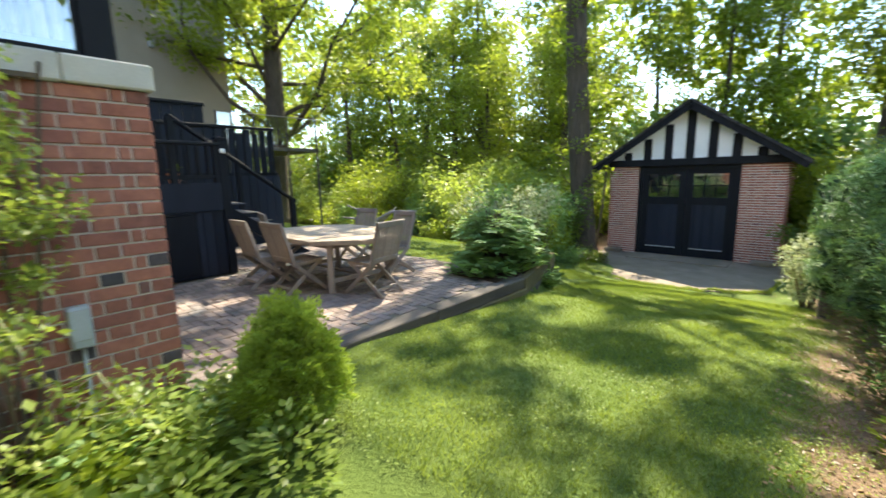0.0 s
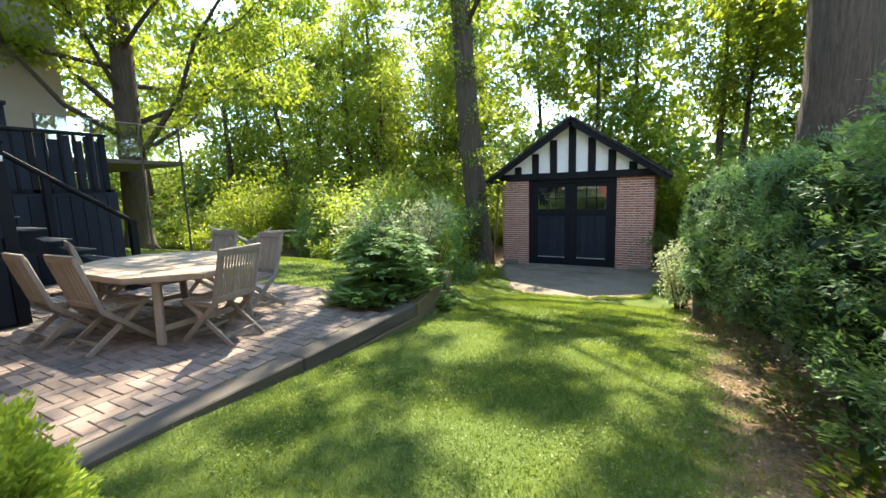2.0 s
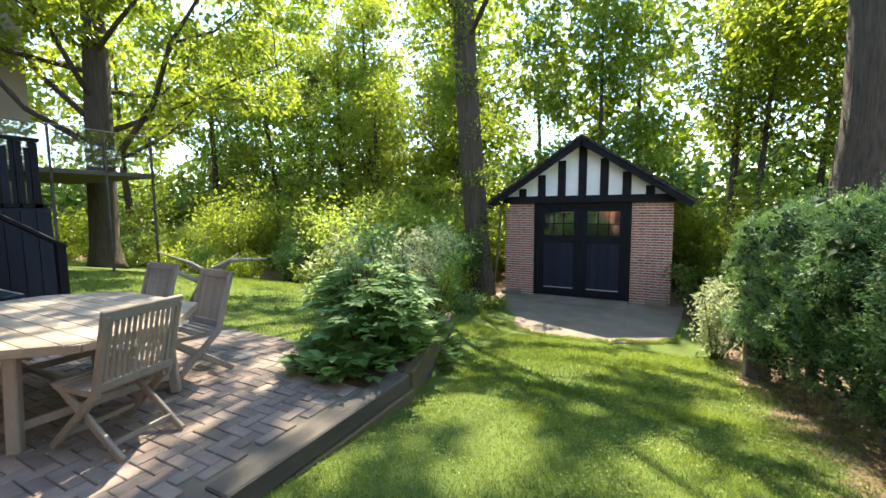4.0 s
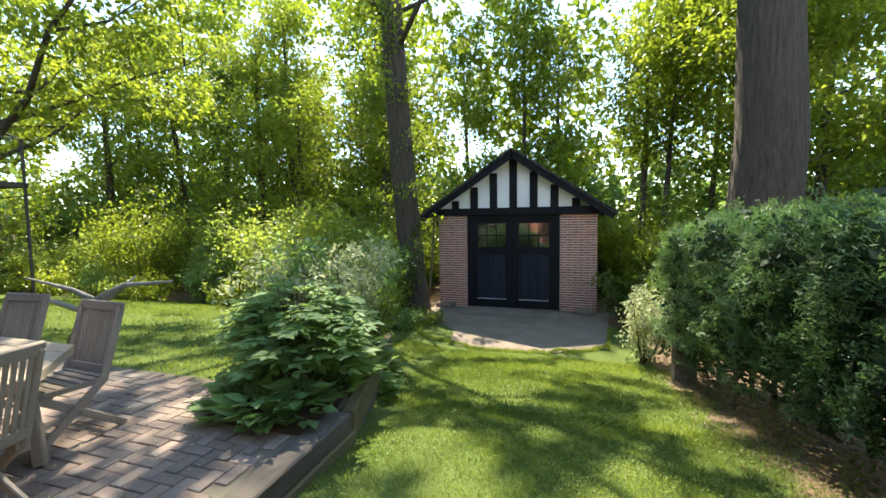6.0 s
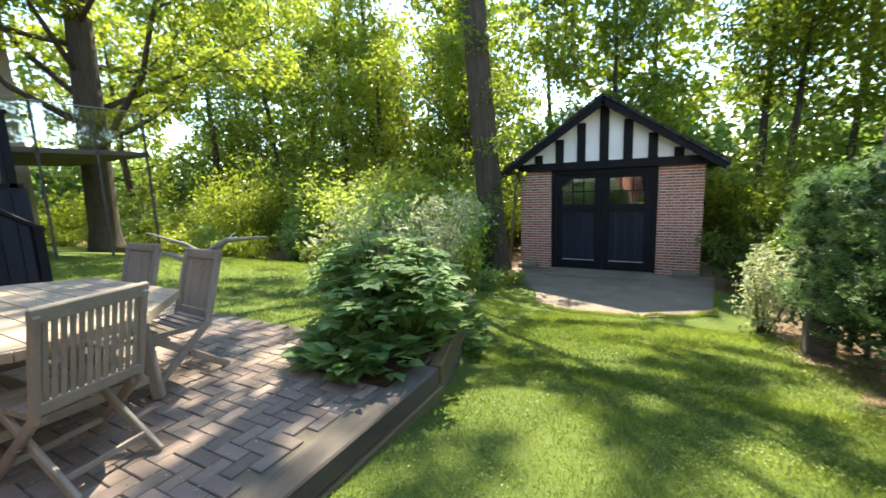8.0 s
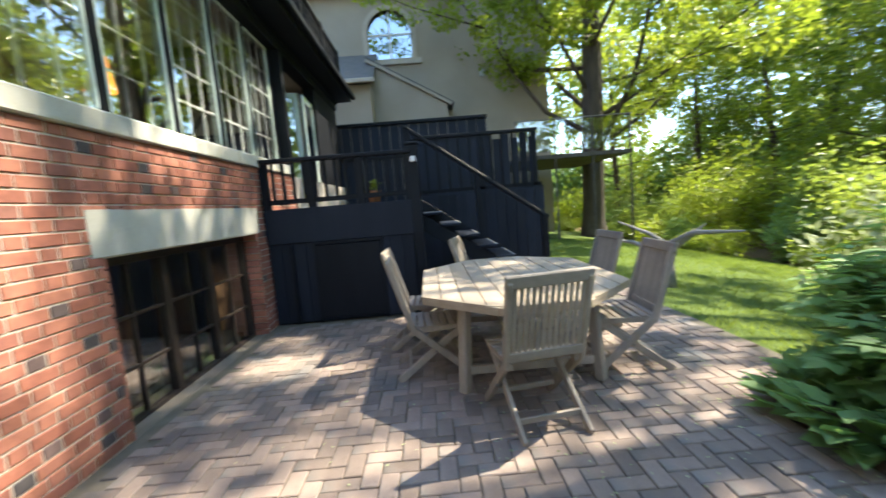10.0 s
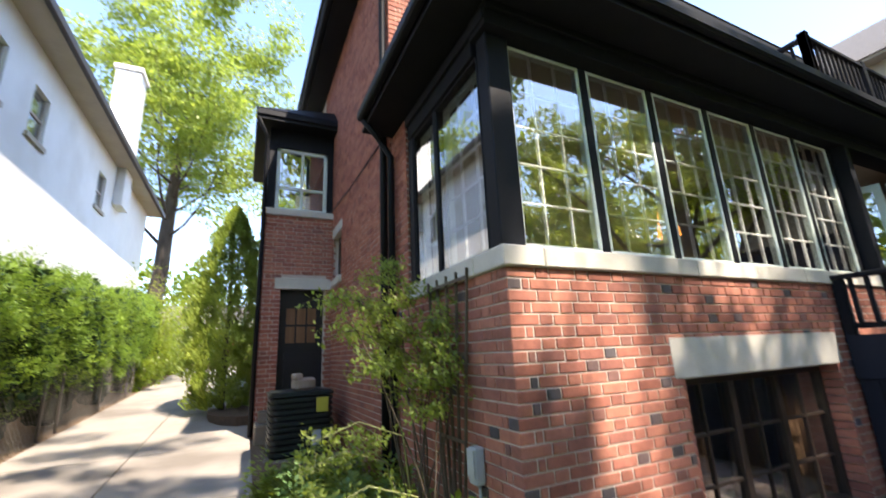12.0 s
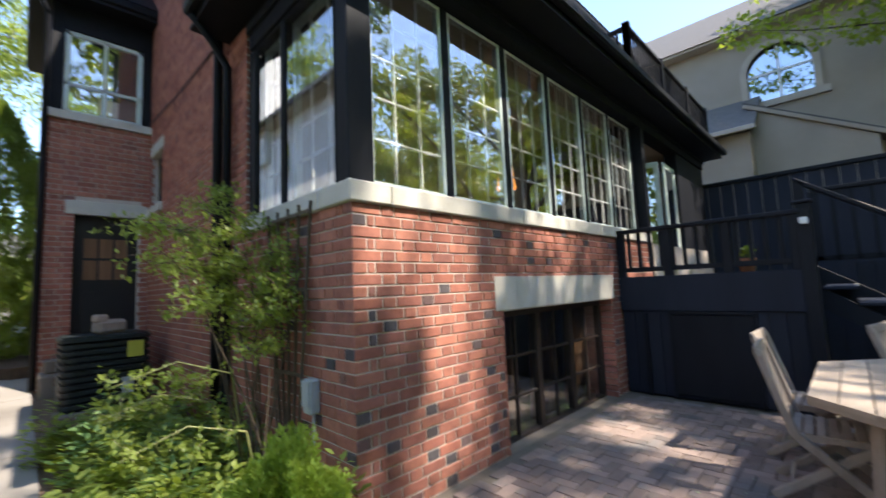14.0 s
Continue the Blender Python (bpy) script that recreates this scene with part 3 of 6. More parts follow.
# main roof edge
eave = thing("roof_main_house", "black eave and gutter of the main roof", "roof", kind="structure")
g = Geo().span(-11.3, 0.42, -14.5, -1.85, 7.72, 7.78).span(0.42, 0.55, -14.5, -1.75, 7.72, 7.9, 0.03).span(-11.3, 0.55, -1.85, -1.72, 7.72, 7.9, 0.03)
part("fascia", g, M_BLACK, eave)
g = Geo()
g.poly([(-11.4, -14.6, 7.9), (0.6, -14.6, 7.9), (0.6, -1.7, 7.9), (-11.4, -1.7, 7.9), (-5.4, -10, 11.5), (-5.4, -6, 11.5)], [(0, 1, 4), (1, 2, 5, 4), (2, 3, 5), (3, 0, 4, 5), (3, 2, 1, 0)])
part("shingles", g, M_SHINGLE, eave)
g = Geo().tube([(0.48, -1.85, 7.75), (0.42, -2.0, 7.55), (0.07, -2.38, 7.25), (0.06, -2.4, 4.5), (0.06, -2.4, 0.1)], [0.045] * 5, 8)
part("downspout", g, M_BLACK, eave, "black downspout", smooth=True)

# ---- sunroom above the sill ----
sun = thing("wall_sunroom_windows", "black framed sunroom glazing under a wide eave", "wall", kind="structure")
g = Geo().span(-0.262, -0.05, -0.25, -0.10, 2.088, 3.86, 0.01)
part("corner_post", g, M_BLACK, sun, "black corner post")
W0, PITCH, WW = -0.275, 0.868, 0.785
for i in range(6):
    x1 = W0 - i * PITCH
    x0 = x1 - WW
    win = part("window", Geo().span(x0, x1, -0.235, -0.158, 2.088, 2.16, 0.006).span(x0, x1, -0.235, -0.158, 3.82, 3.85, 0.006)
               .span(x0, x0 + 0.034, -0.235, -0.158, 2.16, 3.82, 0.006).span(x1 - 0.034, x1, -0.235, -0.158, 2.16, 3.82, 0.006), M_SASH, sun, "pale green casement frame")
    part("pane", Geo().span(x0 + 0.01, x1 - 0.01, -0.174, -0.169, 2.13, 3.835, 0.001), M_GLASS, win)
    g = Geo()
    for k in (1, 2):
        c = x0 + WW * k / 3
        g.span(c - 0.009, c + 0.009, -0.215, -0.185, 2.165, 3.82, 0.003)
    for k in range(1, 5):
        c = 2.165 + 1.615 * k / 5
        g.span(x0 + 0.034, x1 - 0.034, -0.213, -0.187, c - 0.009, c + 0.009, 0.003)
    part("muntin", g, M_WHITE, win, "white muntin bars")
    part("mullion", Geo().span(x0 - 0.08, x0 - 0.003, -0.25, -0.15, 2.088, 3.85, 0.006), M_BLACK, sun)
# side windows, nearly flush with the outer face
for y1, y0 in ((-0.255, -1.075), (-1.115, -1.655)):
    win = part("window", Geo().span(-0.125, -0.05, y0, y1, 2.088, 2.125, 0.006).span(-0.125, -0.05, y0, y1, 3.72, 3.742, 0.006)
               .span(-0.125, -0.05, y0, y0 + 0.018, 2.125, 3.72, 0.006).span(-0.125, -0.05, y1 - 0.018, y1, 2.125, 3.72, 0.006), M_BLACK, sun, "thin black storm window frame")
    part("sash", Geo().span(-0.2, -0.14, y0, y1, 2.088, 2.18, 0.006).span(-0.2, -0.14, y0, y1, 3.69, 3.74, 0.006)
         .span(-0.2, -0.14, y0, y0 + 0.05, 2.18, 3.69, 0.006).span(-0.2, -0.14, y1 - 0.05, y1, 2.18, 3.69, 0.006), M_SASH, win, "pale sash behind the storm glass")
    part("pane", Geo().span(-0.07, -0.065, y0 + 0.012, y1 - 0.012, 2.115, 3.73, 0.001), M_GLASS, win)
    g = Geo()
    n = 3 if y1 > -1 else 2
    for k in range(1, n):
        c = y0 + (y1 - y0) * k / n
        g.span(-0.185, -0.16, c - 0.011, c + 0.011, 2.18, 3.69, 0.003)
    for k in range(1, 5):
        c = 2.18 + 1.51 * k / 5
        g.span(-0.183, -0.162, y0 + 0.05, y1 - 0.05, c - 0.011, c + 0.011, 0.003)
    part("muntin", g, M_WHITE, win, "white muntin bars")
part("mullion", Geo().span(-0.2, -0.045, -1.113, -1.077, 2.088, 3.745, 0.006), M_BLACK, sun)
part("pilaster", Geo().span(-0.3, -0.02, -2.3, -1.79, 1.945, 4.05, 0.004), M_MORTAR, sun, "narrow brick pilaster")
brick_wall(sun, 0.5, 4.03, 27, lambda u, z, o: (-0.012 + o, -1.79 - u, z), mat=M_BRICK)
part("side_post", Geo().span(-0.25, -0.04, -1.785, -1.66, 2.088, 3.742, 0.004), M_BLACK, sun)
part("frieze", Geo().span(-9.6, -0.004, -0.27, -0.02, 3.86, 4.05, 0.005).span(-9.6, -0.004, -0.1, 0.012, 3.99, 4.06, 0.005), M_BLACK, sun, "black frieze board")
part("side_frieze", Geo().span(-0.27, -0.02, -1.75, -0.274, 3.745, 4.05, 0.005).span(-0.1, 0.012, -1.75, -0.03, 3.9, 4.0, 0.005), M_BLACK, sun, "black frieze board")
roof = thing("roof_sunroom", "low black roof with a wide soffit and gutter", "roof", kind="structure")
part("soffit", Geo().span(-9.7, 0.36, -2.3, 0.36, 4.062, 4.10, 0.003), M_BLACK, roof)
g = Geo()
for a, b in (((0.40, 0.40, 4.2), (-9.8, 0.40, 4.2)), ((0.40, 0.46, 4.2), (0.40, -2.2, 4.2))):
    g.beam(a, b, 0.10, 0.13, 0.03)
part("gutter", g, M_BLACK, roof, "black gutter")
part("fascia", Geo().span(-9.75, 0.35, 0.30, 0.345, 4.10, 4.26).span(0.30, 0.345, -2.25, 0.3, 4.10, 4.26), M_BLACK, roof)
g = Geo().poly([(0.42, 0.42, 4.262), (0.42, -2.3, 4.262), (-9.8, -2.3, 4.262), (-9.8, 0.42, 4.262), (-0.6, -2.3, 4.62), (-9.8, -2.3, 4.62)], [(0, 4, 5, 3), (0, 1, 4), (1, 2, 5, 4), (2, 3, 5), (3, 2, 1, 0)])
part("shingles", g, M_SHINGLE, roof)
g = Geo().tube([(0.40, -2.1, 4.12), (0.2, -2.15, 3.95), (0.055, -2.12, 3.7), (0.055, -2.12, 0.0)], [0.04] * 4, 8)
part("downspout", g, M_BLACK, roof, "black downspout", smooth=True)
# roof terrace rail
rail = thing("roof_railing", "black wooden balustrade on the sunroom roof", "railing")
for a, b in (((-4.9, 0.12), (-9.6, 0.12)), ((-4.9, 0.12), (-4.9, -2.2))):
    part("top_rail", Geo().beam((*a, 5.22), (*b, 5.22), 0.09, 0.05), M_BLACK, rail)
    part("bottom_rail", Geo().beam((*a, 4.5), (*b, 4.5), 0.05, 0.07), M_BLACK, rail)
    n = int((Vector(a) - Vector(b)).length / 0.14)
    for i in range(n + 1):
        p = Vector(a).lerp(Vector(b), i / n)
        big = i % 11 == 0 or i == n
        part("post" if big else "baluster", Geo().span(p.x - (0.05 if big else 0.016), p.x + (0.05 if big else 0.016), p.y - (0.05 if big else 0.016), p.y + (0.05 if big else 0.016), 4.3 if big else 4.5, 5.3 if big else 5.22), M_BLACK, rail)

# french doors on the deck side
fd = thing("door_french", "black framed french doors, one white leaf standing open", "door", kind="structure")
part("jamb", Geo().span(-5.62, -5.5, -0.27, 0.0, 1.36, 3.855).span(-9.6, -7.6, -0.27, -0.05, 1.94, 3.855), M_BLACK, fd)
for hinge, ang in (((-6.6, -0.1), -70), ((-7.5, -0.1), 3)):
    leaf = part("door_leaf", Geo().span(0, 0.8, -0.02, 0.02, 0, 0.25).span(0, 0.8, -0.02, 0.02, 2.0, 2.1).span(0, 0.09, -0.02, 0.02, 0.25, 2.0).span(0.71, 0.8, -0.02, 0.02, 0.25, 2.0), M_SASH, fd, "white painted glazed door leaf")
    leaf.matrix_local = pose(*hinge, 1.4, 0, 0, ang)
    part("pane", Geo().span(0.08, 0.72, -0.004, 0.004, 0.24, 2.01, 0.001), M_GLASS, leaf)

# rooms behind the glass
g = Geo().span(-9.5, -0.3, -2.3, -0.3, 1.36, 1.40, 0.002)
solid("floor_sunroom", g, M_WOODFLOOR, "brown oak floor inside the sunroom", "floor", kind="structure")
solid("ceiling_sunroom", Geo().span(-9.5, -0.28, -2.29, -0.28, 4.0, 4.05, 0.002), M_PLASTER, "cream sunroom ceiling", "ceiling", kind="structure")
g = Geo().span(-9.6, -0.3, -2.302, -2.25, 1.4, 4.0, 0.002).span(-9.6, -9.5, -2.25, -0.3, 1.4, 4.0, 0.002)
solid("wall_sunroom_inside", g, M_PLASTER, "cream inner wall of the sunroom", "wall", kind="structure")
# added partition and back, dark-coloured to keep the door opening as shade
g = Geo().span(-5.6, -5.56, -2.24, -0.3, 1.4, 4.0, 0.002).span(-9.48, -5.6, -2.24, -2.2, 1.4, 4.0, 0.002)
solid("wall_dark_backing", g, M_DARKFRAME, "dark backing added behind the french doors for the unlit room", "wall", kind="structure")

# ---- basement window under the lintel ----
bw = thing("window_basement", "dark framed basement window with brown curtains inside", "window", kind="structure")
g = Geo().span(-3.88, -1.52, -0.24, -0.16, 1.07, 1.143).span(-3.88, -1.52, -0.24, -0.16, -0.16, -0.06)
for x in (-3.84, -3.05, -2.35, -1.56):
    g.span(x - 0.04, x + 0.04, -0.24, -0.16, -0.06, 1.07)
part("window_frame", g, M_DARKFRAME, bw)
for a, b in ((-3.80, -3.09), (-3.01, -2.39), (-2.31, -1.60)):
    part("pane", Geo().span(a, b, -0.205, -0.198, -0.06, 1.07, 0.001), M_GLASS, bw)
    g = Geo()
    c = (a + b) / 2
    g.span(c - 0.012, c + 0.012, -0.22, -0.18, -0.06, 1.07, 0.003)
    for z in (0.3, 0.68):
        g.span(a, b, -0.218, -0.182, z - 0.012, z + 0.012, 0.003)
    part("muntin", g, M_DARKFRAME, bw)
g = Geo()
for k in range(20):
    x = -3.75 + k * 0.115
    if k % 7 < 4:
        g.tube([(x, -0.42 - 0.02 * (k % 2), -0.1), (x, -0.40, 1.1)], [0.06, 0.05], 6)
solid("curtain", g, M_CURTAIN, "brown basement curtain behind the glass", "curtain", smooth=True)
g = Geo().span(-4.2, -1.2, -1.6, -1.5, -0.3, 1.3, 0.002).span(-4.2, -1.2, -1.6, -0.32, 1.2, 1.3, 0.002).span(-4.3, -4.2, -1.6, -0.32, -0.3, 1.3, 0.002).span(-1.2, -1.1, -1.6, -0.32, -0.3, 1.3, 0.002).span(-4.2, -1.2, -1.6, -0.32, -0.4, -0.3, 0.002)
for x in (-3.87, -1.53):
    rv = Geo()
    for k in range(16):
        rv.box(x, -0.095, 1.105 - k * COURSE, 0.03, 0.19, COURSE - 0.011, 0.003)
    part("reveal_bricks", rv, M_BRICK, wall_sun, kind="stuff")
solid("wall_basement_inside", g, M_PLASTER, "dim basement room behind the window", "wall", kind="structure")
g = Geo().span(-3.86, -1.54, -0.16, -0.01, -0.16, -0.08, 0.008)
solid("threshold", g, M_SLAB, "low stone threshold under the basement window", "sill", kind="structure")

# meter box on the side wall
mb = thing("meter_box", "small grey metal box fixed to the brick wall", "box", (0.0, -0.46, 0.55))
part("body", Geo().box(0.045, 0, 0.13, 0.08, 0.10, 0.23, 0.012), M_METAL, mb)
part("lid", Geo().box(0.09, 0, 0.15, 0.012, 0.09, 0.17, 0.004), M_METAL, mb)
part("conduit", Geo().tube([(0.03, 0, 0.03), (0.03, 0, -0.6)], [0.011, 0.011], 8), M_METAL, mb, smooth=True)

# ---- deck ----
DX, DF = -4.1, 1.38
deck = thing("deck", "raised black painted timber deck with boarded skirt", "deck")
part("floor", Geo().span(-10.2, DX - 0.02, 0.0, 1.86, DF - 0.05, DF).span(-10.2, -7.2, 1.86, 4.3, DF - 0.05, DF), M_NAVY, deck)
part("rim_board", Geo().span(DX - 0.05, DX, 0.02, 1.86, 0.98, DF + 0.03), M_NAVY, deck)
part("skirt", Geo().span(DX - 0.06, DX - 0.04, 0.02, 1.86, PATIO, 0.98), M_BLACK, deck)
for i in range(12):
    part("board", Geo().span(DX - 0.04, DX - 0.026, 0.03 + i * 0.152, 0.174 + i * 0.152, PATIO + 0.02, 0.975, 0.003), M_NAVY, deck)
hatch = part("hatch", Geo().span(DX - 0.03, DX + 0.012, 0.62, 1.42, PATIO + 0.06, 0.93, 0.006), M_BLACK, deck, "flush access hatch")
part("batten", Geo().span(DX - 0.03, DX + 0.02, 0.58, 1.46, 0.94, 0.975, 0.004), M_BLACK, deck)
for y in (0.3, 0.60, 1.44):
    part("batten", Geo().span(DX - 0.03, DX + 0.004, y - 0.02, y + 0.02, PATIO, 0.94, 0.003), M_BLACK, deck)
for y in (0.06, 0.62, 1.24, 1.84):
    part("post", Geo().span(DX - 0.10, DX - 0.01, y - 0.045, y + 0.045, DF, 2.0), M_BLACK, deck)
part("top_rail", Geo().span(DX - 0.11, DX + 0.02, 0.0, 1.9, 1.98, 2.03, 0.008), M_BLACK, deck)
part("bottom_rail", Geo().span(DX - 0.08, DX - 0.03, 0.0, 1.9, 1.47, 1.53), M_BLACK, deck)
for i in range(13):
    y = 0.16 + i * 0.13
    part("baluster", Geo().span(DX - 0.075, DX - 0.035, y - 0.02, y + 0.02, 1.53, 1.98), M_BLACK, deck)
# stairs going down beside the patio, handrail on the far side
RX = -6.05
part("newel_post", Geo().span(DX - 0.12, DX, 1.86, 1.98, PATIO, 2.08), M_BLACK, deck)
part("post_cap", Geo().span(DX - 0.14, DX + 0.02, 1.84, 2.0, 2.083, 2.115, 0.01), M_BLACK, deck)
part("newel_post", Geo().span(RX - 0.06, RX + 0.06, 1.74, 1.86, DF, 2.62), M_BLACK, deck)
part("newel_post", Geo().span(RX - 0.055, RX + 0.055, 4.02, 4.13, -0.12, 1.02), M_BLACK, deck)
part("newel_post", Geo().span(RX - 0.045, RX + 0.045, 2.90, 2.99, 0.5, 1.80), M_BLACK, deck)
part("handrail", Geo().beam((RX, 1.76, 2.66), (RX, 4.14, 0.95), 0.12, 0.06, 0.01), M_BLACK, deck)
part("stringer", Geo().beam((RX, 1.75, 1.42), (RX, 3.95, -0.08), 0.05, 0.24), M_BLACK, deck)
part("stringer", Geo().beam((-4.98, 1.75, 1.22), (-4.98, 3.75, -0.14), 0.05, 0.2), M_BLACK, deck)
part("return_board", Geo().span(-4.95, DX - 0.125, 1.87, 1.90, PATIO, DF), M_NAVY, deck)
for i in range(7):
    part("tread", Geo().span(RX + 0.03, -4.92, 1.98 + i * 0.26, 2.26 + i * 0.26, 1.17 - i * 0.18, 1.21 - i * 0.18, 0.008), M_NAVY, deck, "worn dark stair tread")
    # pale strip that paints the light caught on each tread's front edge
    part("nosing", Geo().span(RX + 0.05, -4.94, 2.235 + i * 0.26, 2.265 + i * 0.26, 1.195 - i * 0.18, 1.214 - i * 0.18, 0.004), M_GREYWOOD, deck, "pale strip for the lit edge of the tread")
# tall boarded side behind the stairs, with a close-boarded rail on top
part("back_skirt", Geo().span(-7.25, -7.2, 1.86, 4.42, -0.3, 1.55), M_NAVY, deck)
for i in range(13):
    part("board", Geo().span(-7.2, -7.178, 1.88 + i * 0.195, 2.065 + i * 0.195, -0.25, 1.5, 0.003), M_NAVY, deck)
part("top_rail", Geo().span(-7.28, -7.16, 1.86, 4.34, 2.62, 2.68, 0.006), M_BLACK, deck)
part("bottom_rail", Geo().span(-7.25, -7.19, 1.86, 4.38, 1.55, 1.62), M_BLACK, deck)
for i in range(12):
    y = 1.9 + i * 0.215
    w = 0.05 if i in (0, 6, 11) else 0.022
    part("baluster", Geo().span(-7.25, -7.19, y - w, y + w, 1.55, 2.62), M_BLACK, deck)
part("infill", Geo().span(-7.23, -7.21, 1.92, 3.25, 1.62, 2.62), M_NAVY, deck, "solid boarded infill")
for i in range(6):
    part("board", Geo().span(-7.235, -7.215, 3.265 + i * 0.178, 3.418 + i * 0.178, 1.62, 2.52 if i % 2 else 2.61, 0.003), M_NAVY, deck)

screen = thing("privacy_screen", "tall dark blue-black boarded privacy screen beside the deck", "fence")
for i in range(16):
    y = -0.3 + i * 0.255
    part("board", Geo().span(-10.05, -10.02, y, y + 0.245, -0.4, 3.5, 0.003), M_NAVY, screen)
part("cap", Geo().span(-10.1, -9.95, -0.32, 3.8, 3.5, 3.58, 0.006), M_BLACK, screen)
part("mid_rail", Geo().span(-10.0, -9.97, -0.32, 3.8, 2.62, 2.7, 0.006), M_BLACK, screen)


part("post_lamp", Geo().box(DX + 0.024, 1.92, 1.90, 0.045, 0.07, 0.07, 0.012), M_WHITE, deck, "small white post lamp")
pot = thing("flower_pot", "terracotta flower pot with a small plant on the deck", "flower pot", (-4.55, 1.35, DF))
part("pot", Geo().tube([(0, 0, 0), (0, 0, 0.15), (0, 0, 0.19)], [0.06, 0.09, 0.1], 14), M_TERRA, pot, smooth=True)
pot_rng = np.random.default_rng(3)
leaf_pot = new("foliage", leafy("foliage", pot_rng, [(0, 0, 0.25), (0.04, 0.03, 0.29)], [0.07, 0.05], 45, 0.05, L_MAPLE))
leaf_pot.parent = pot
# neighbour's raised deck with a glass rail
nd = thing("neighbour_deck", "neighbour's raised deck with a glass balustrade", "deck")
part("floor", Geo().span(-18.5, -13.0, 5.2, 9.2, 2.56, 2.70, 0.01), M_TIMBER, nd)
part("top_rail", Geo().span(-13.06, -13.0, 5.2, 9.2, 3.87, 3.90, 0.01), M_GREYWOOD, nd)
part("glass_panel", Geo().span(-13.035, -13.025, 5.25, 9.15, 2.8, 3.84, 0.002), M_GLASS, nd)
for y in (5.2, 6.5, 7.8, 9.1):
    part("post", Geo().span(-13.08, -13.0, y, y + 0.05, -0.8, 3.88), M_TIMBER, nd)
# trellis behind the rose
tr = thing("trellis", "dark weathered wooden trellis fixed to the wall", "trellis", (0.045, -0.8, -0.1))
for k in range(5):
    part("lath", Geo().beam((0, -0.08 + 0.04 * k, 0), (0, -0.36 + 0.18 * k, 2.12), 0.024, 0.014), M_TWIG, tr)
for z in (0.9, 1.5, 2.05):
    part("cross_lath", Geo().box(0.012, 0, z, 0.012, 0.2 + 0.24 * z, 0.026, 0.003), M_TWIG, tr)
# lamp inside the sunroom
lamp = thing("table_lamp", "lit orange-shaded lamp on a small table", "lamp", (-3.4, -1.2, 1.4))
part("table", Geo().box(0, 0, 0.7, 0.5, 0.5, 0.04).box(0, 0, 0.35, 0.08, 0.08, 0.68), M_WOODFLOOR, lamp)
part("stem", Geo().tube([(0, 0, 0.72), (0, 0, 0.9), (0, 0, 1.4)], [0.08, 0.05, 0.015], 10), M_STONE, lamp, smooth=True)
part("shade", Geo().tube([(0, 0, 1.35), (0, 0, 1.7)], [0.14, 0.09], 16, False), M_SHADE, lamp, "glowing orange shade", smooth=True)


# ---- patio ----
patio = thing("pavement_patio", "herringbone patio of worn grey-pink clay pavers", "patio", kind="structure")
part("bed", Geo().span(-4.22, -0.30, 0.0, 4.72, -0.2, PATIO - 0.014, 0.002).span(-7.0, -4.22, 1.95, 4.9, -0.2, PATIO - 0.014, 0.002), M_SAND, patio, "sandy joints")
PW, PL = 0.10, 0.20


def pavers():
    rng = random.Random(3)
    flat, up = (Geo().box(0, 0, 0, PL - 0.006, PW - 0.006, 0.05, 0.005).mesh("paver", M_PAVER), Geo().box(0, 0, 0, PW - 0.006, PL - 0.006, 0.05, 0.005).mesh("paver", M_PAVER))
    rest = Geo()
    n = 0
    for i in range(-90, 90):
        for j in range(-90, 90):
            k = (i - j) % 4
            if k == 0:
                w, h, me = PL, PW, flat
                cx, cy = i * PW + PW, j * PW + PW / 2
            elif k == 3:
                w, h, me = PW, PL, up
                cx, cy = i * PW + PW / 2, j * PW + PW
            else:
                continue
            cx -= 3.0
            inside = (-4.06 < cx - w / 2 and cx + w / 2 < -0.34 and 0.02 < cy - h / 2 and cy + h / 2 < 4.7) or (-6.9 < cx - w / 2 and cx + w / 2 < -4.0 and 2.0 < cy - h / 2 and cy + h / 2 < 4.85)
            if not inside or (cx > -1.28 and cy > 4.0):
                continue
            z = PATIO - 0.025 + rng.uniform(-0.004, 0.003)
            if cx > -1.75 and 0.4 < cy < 3.9 and n < 300:
                n += 1
                piece("paver", me, patio, (cx, cy, z), (rng.uniform(-0.7, 0.7), rng.uniform(-0.7, 0.7), rng.uniform(-0.6, 0.6)))
            else:
                rest.box(cx, cy, z, w - 0.006, h - 0.006, 0.05, 0.005)
    part("paving", rest, M_PAVER, patio, kind="stuff")


# timber retaining edge
timber = thing("retaining_edge", "dark weathered timbers holding the raised patio edge", "edging", kind="structure")
for y0, y1, z in ((0.72, 2.55, PATIO + 0.012), (2.56, 4.42, PATIO + 0.012)):
    part("timber", Geo().span(-0.335, -0.135, y0, y1, z - 0.15, z, 0.012), M_TIMBER, timber)
for y0, y1, z in ((0.9, 3.0, PATIO - 0.142), (3.02, 4.46, PATIO - 0.145)):
    part("timber", Geo().span(-0.325, -0.115, y0, y1, z - 0.16, z, 0.012), M_MOSSTIMBER, timber, "mossy lower timber")
part("timber", Geo().beam((-0.20, 4.47, -0.19), (-1.0, 6.95, -0.27), 0.11, 0.26, 0.012), M_MOSSTIMBER, timber, "mossy timber along the bed")
part("timber", Geo().beam((-0.205, 4.47, -0.62), (-1.005, 6.95, -0.70), 0.12, 0.58, 0.012), M_TIMBER, timber)

# planting bed behind the patio
g = Geo().prism([(-1.28, 4.02), (-0.34, 4.02), (-0.30, 4.45), (-1.05, 6.8), (-1.9, 6.8), (-1.9, 5.2), (-1.3, 4.75)], -0.5, PATIO + 0.01)
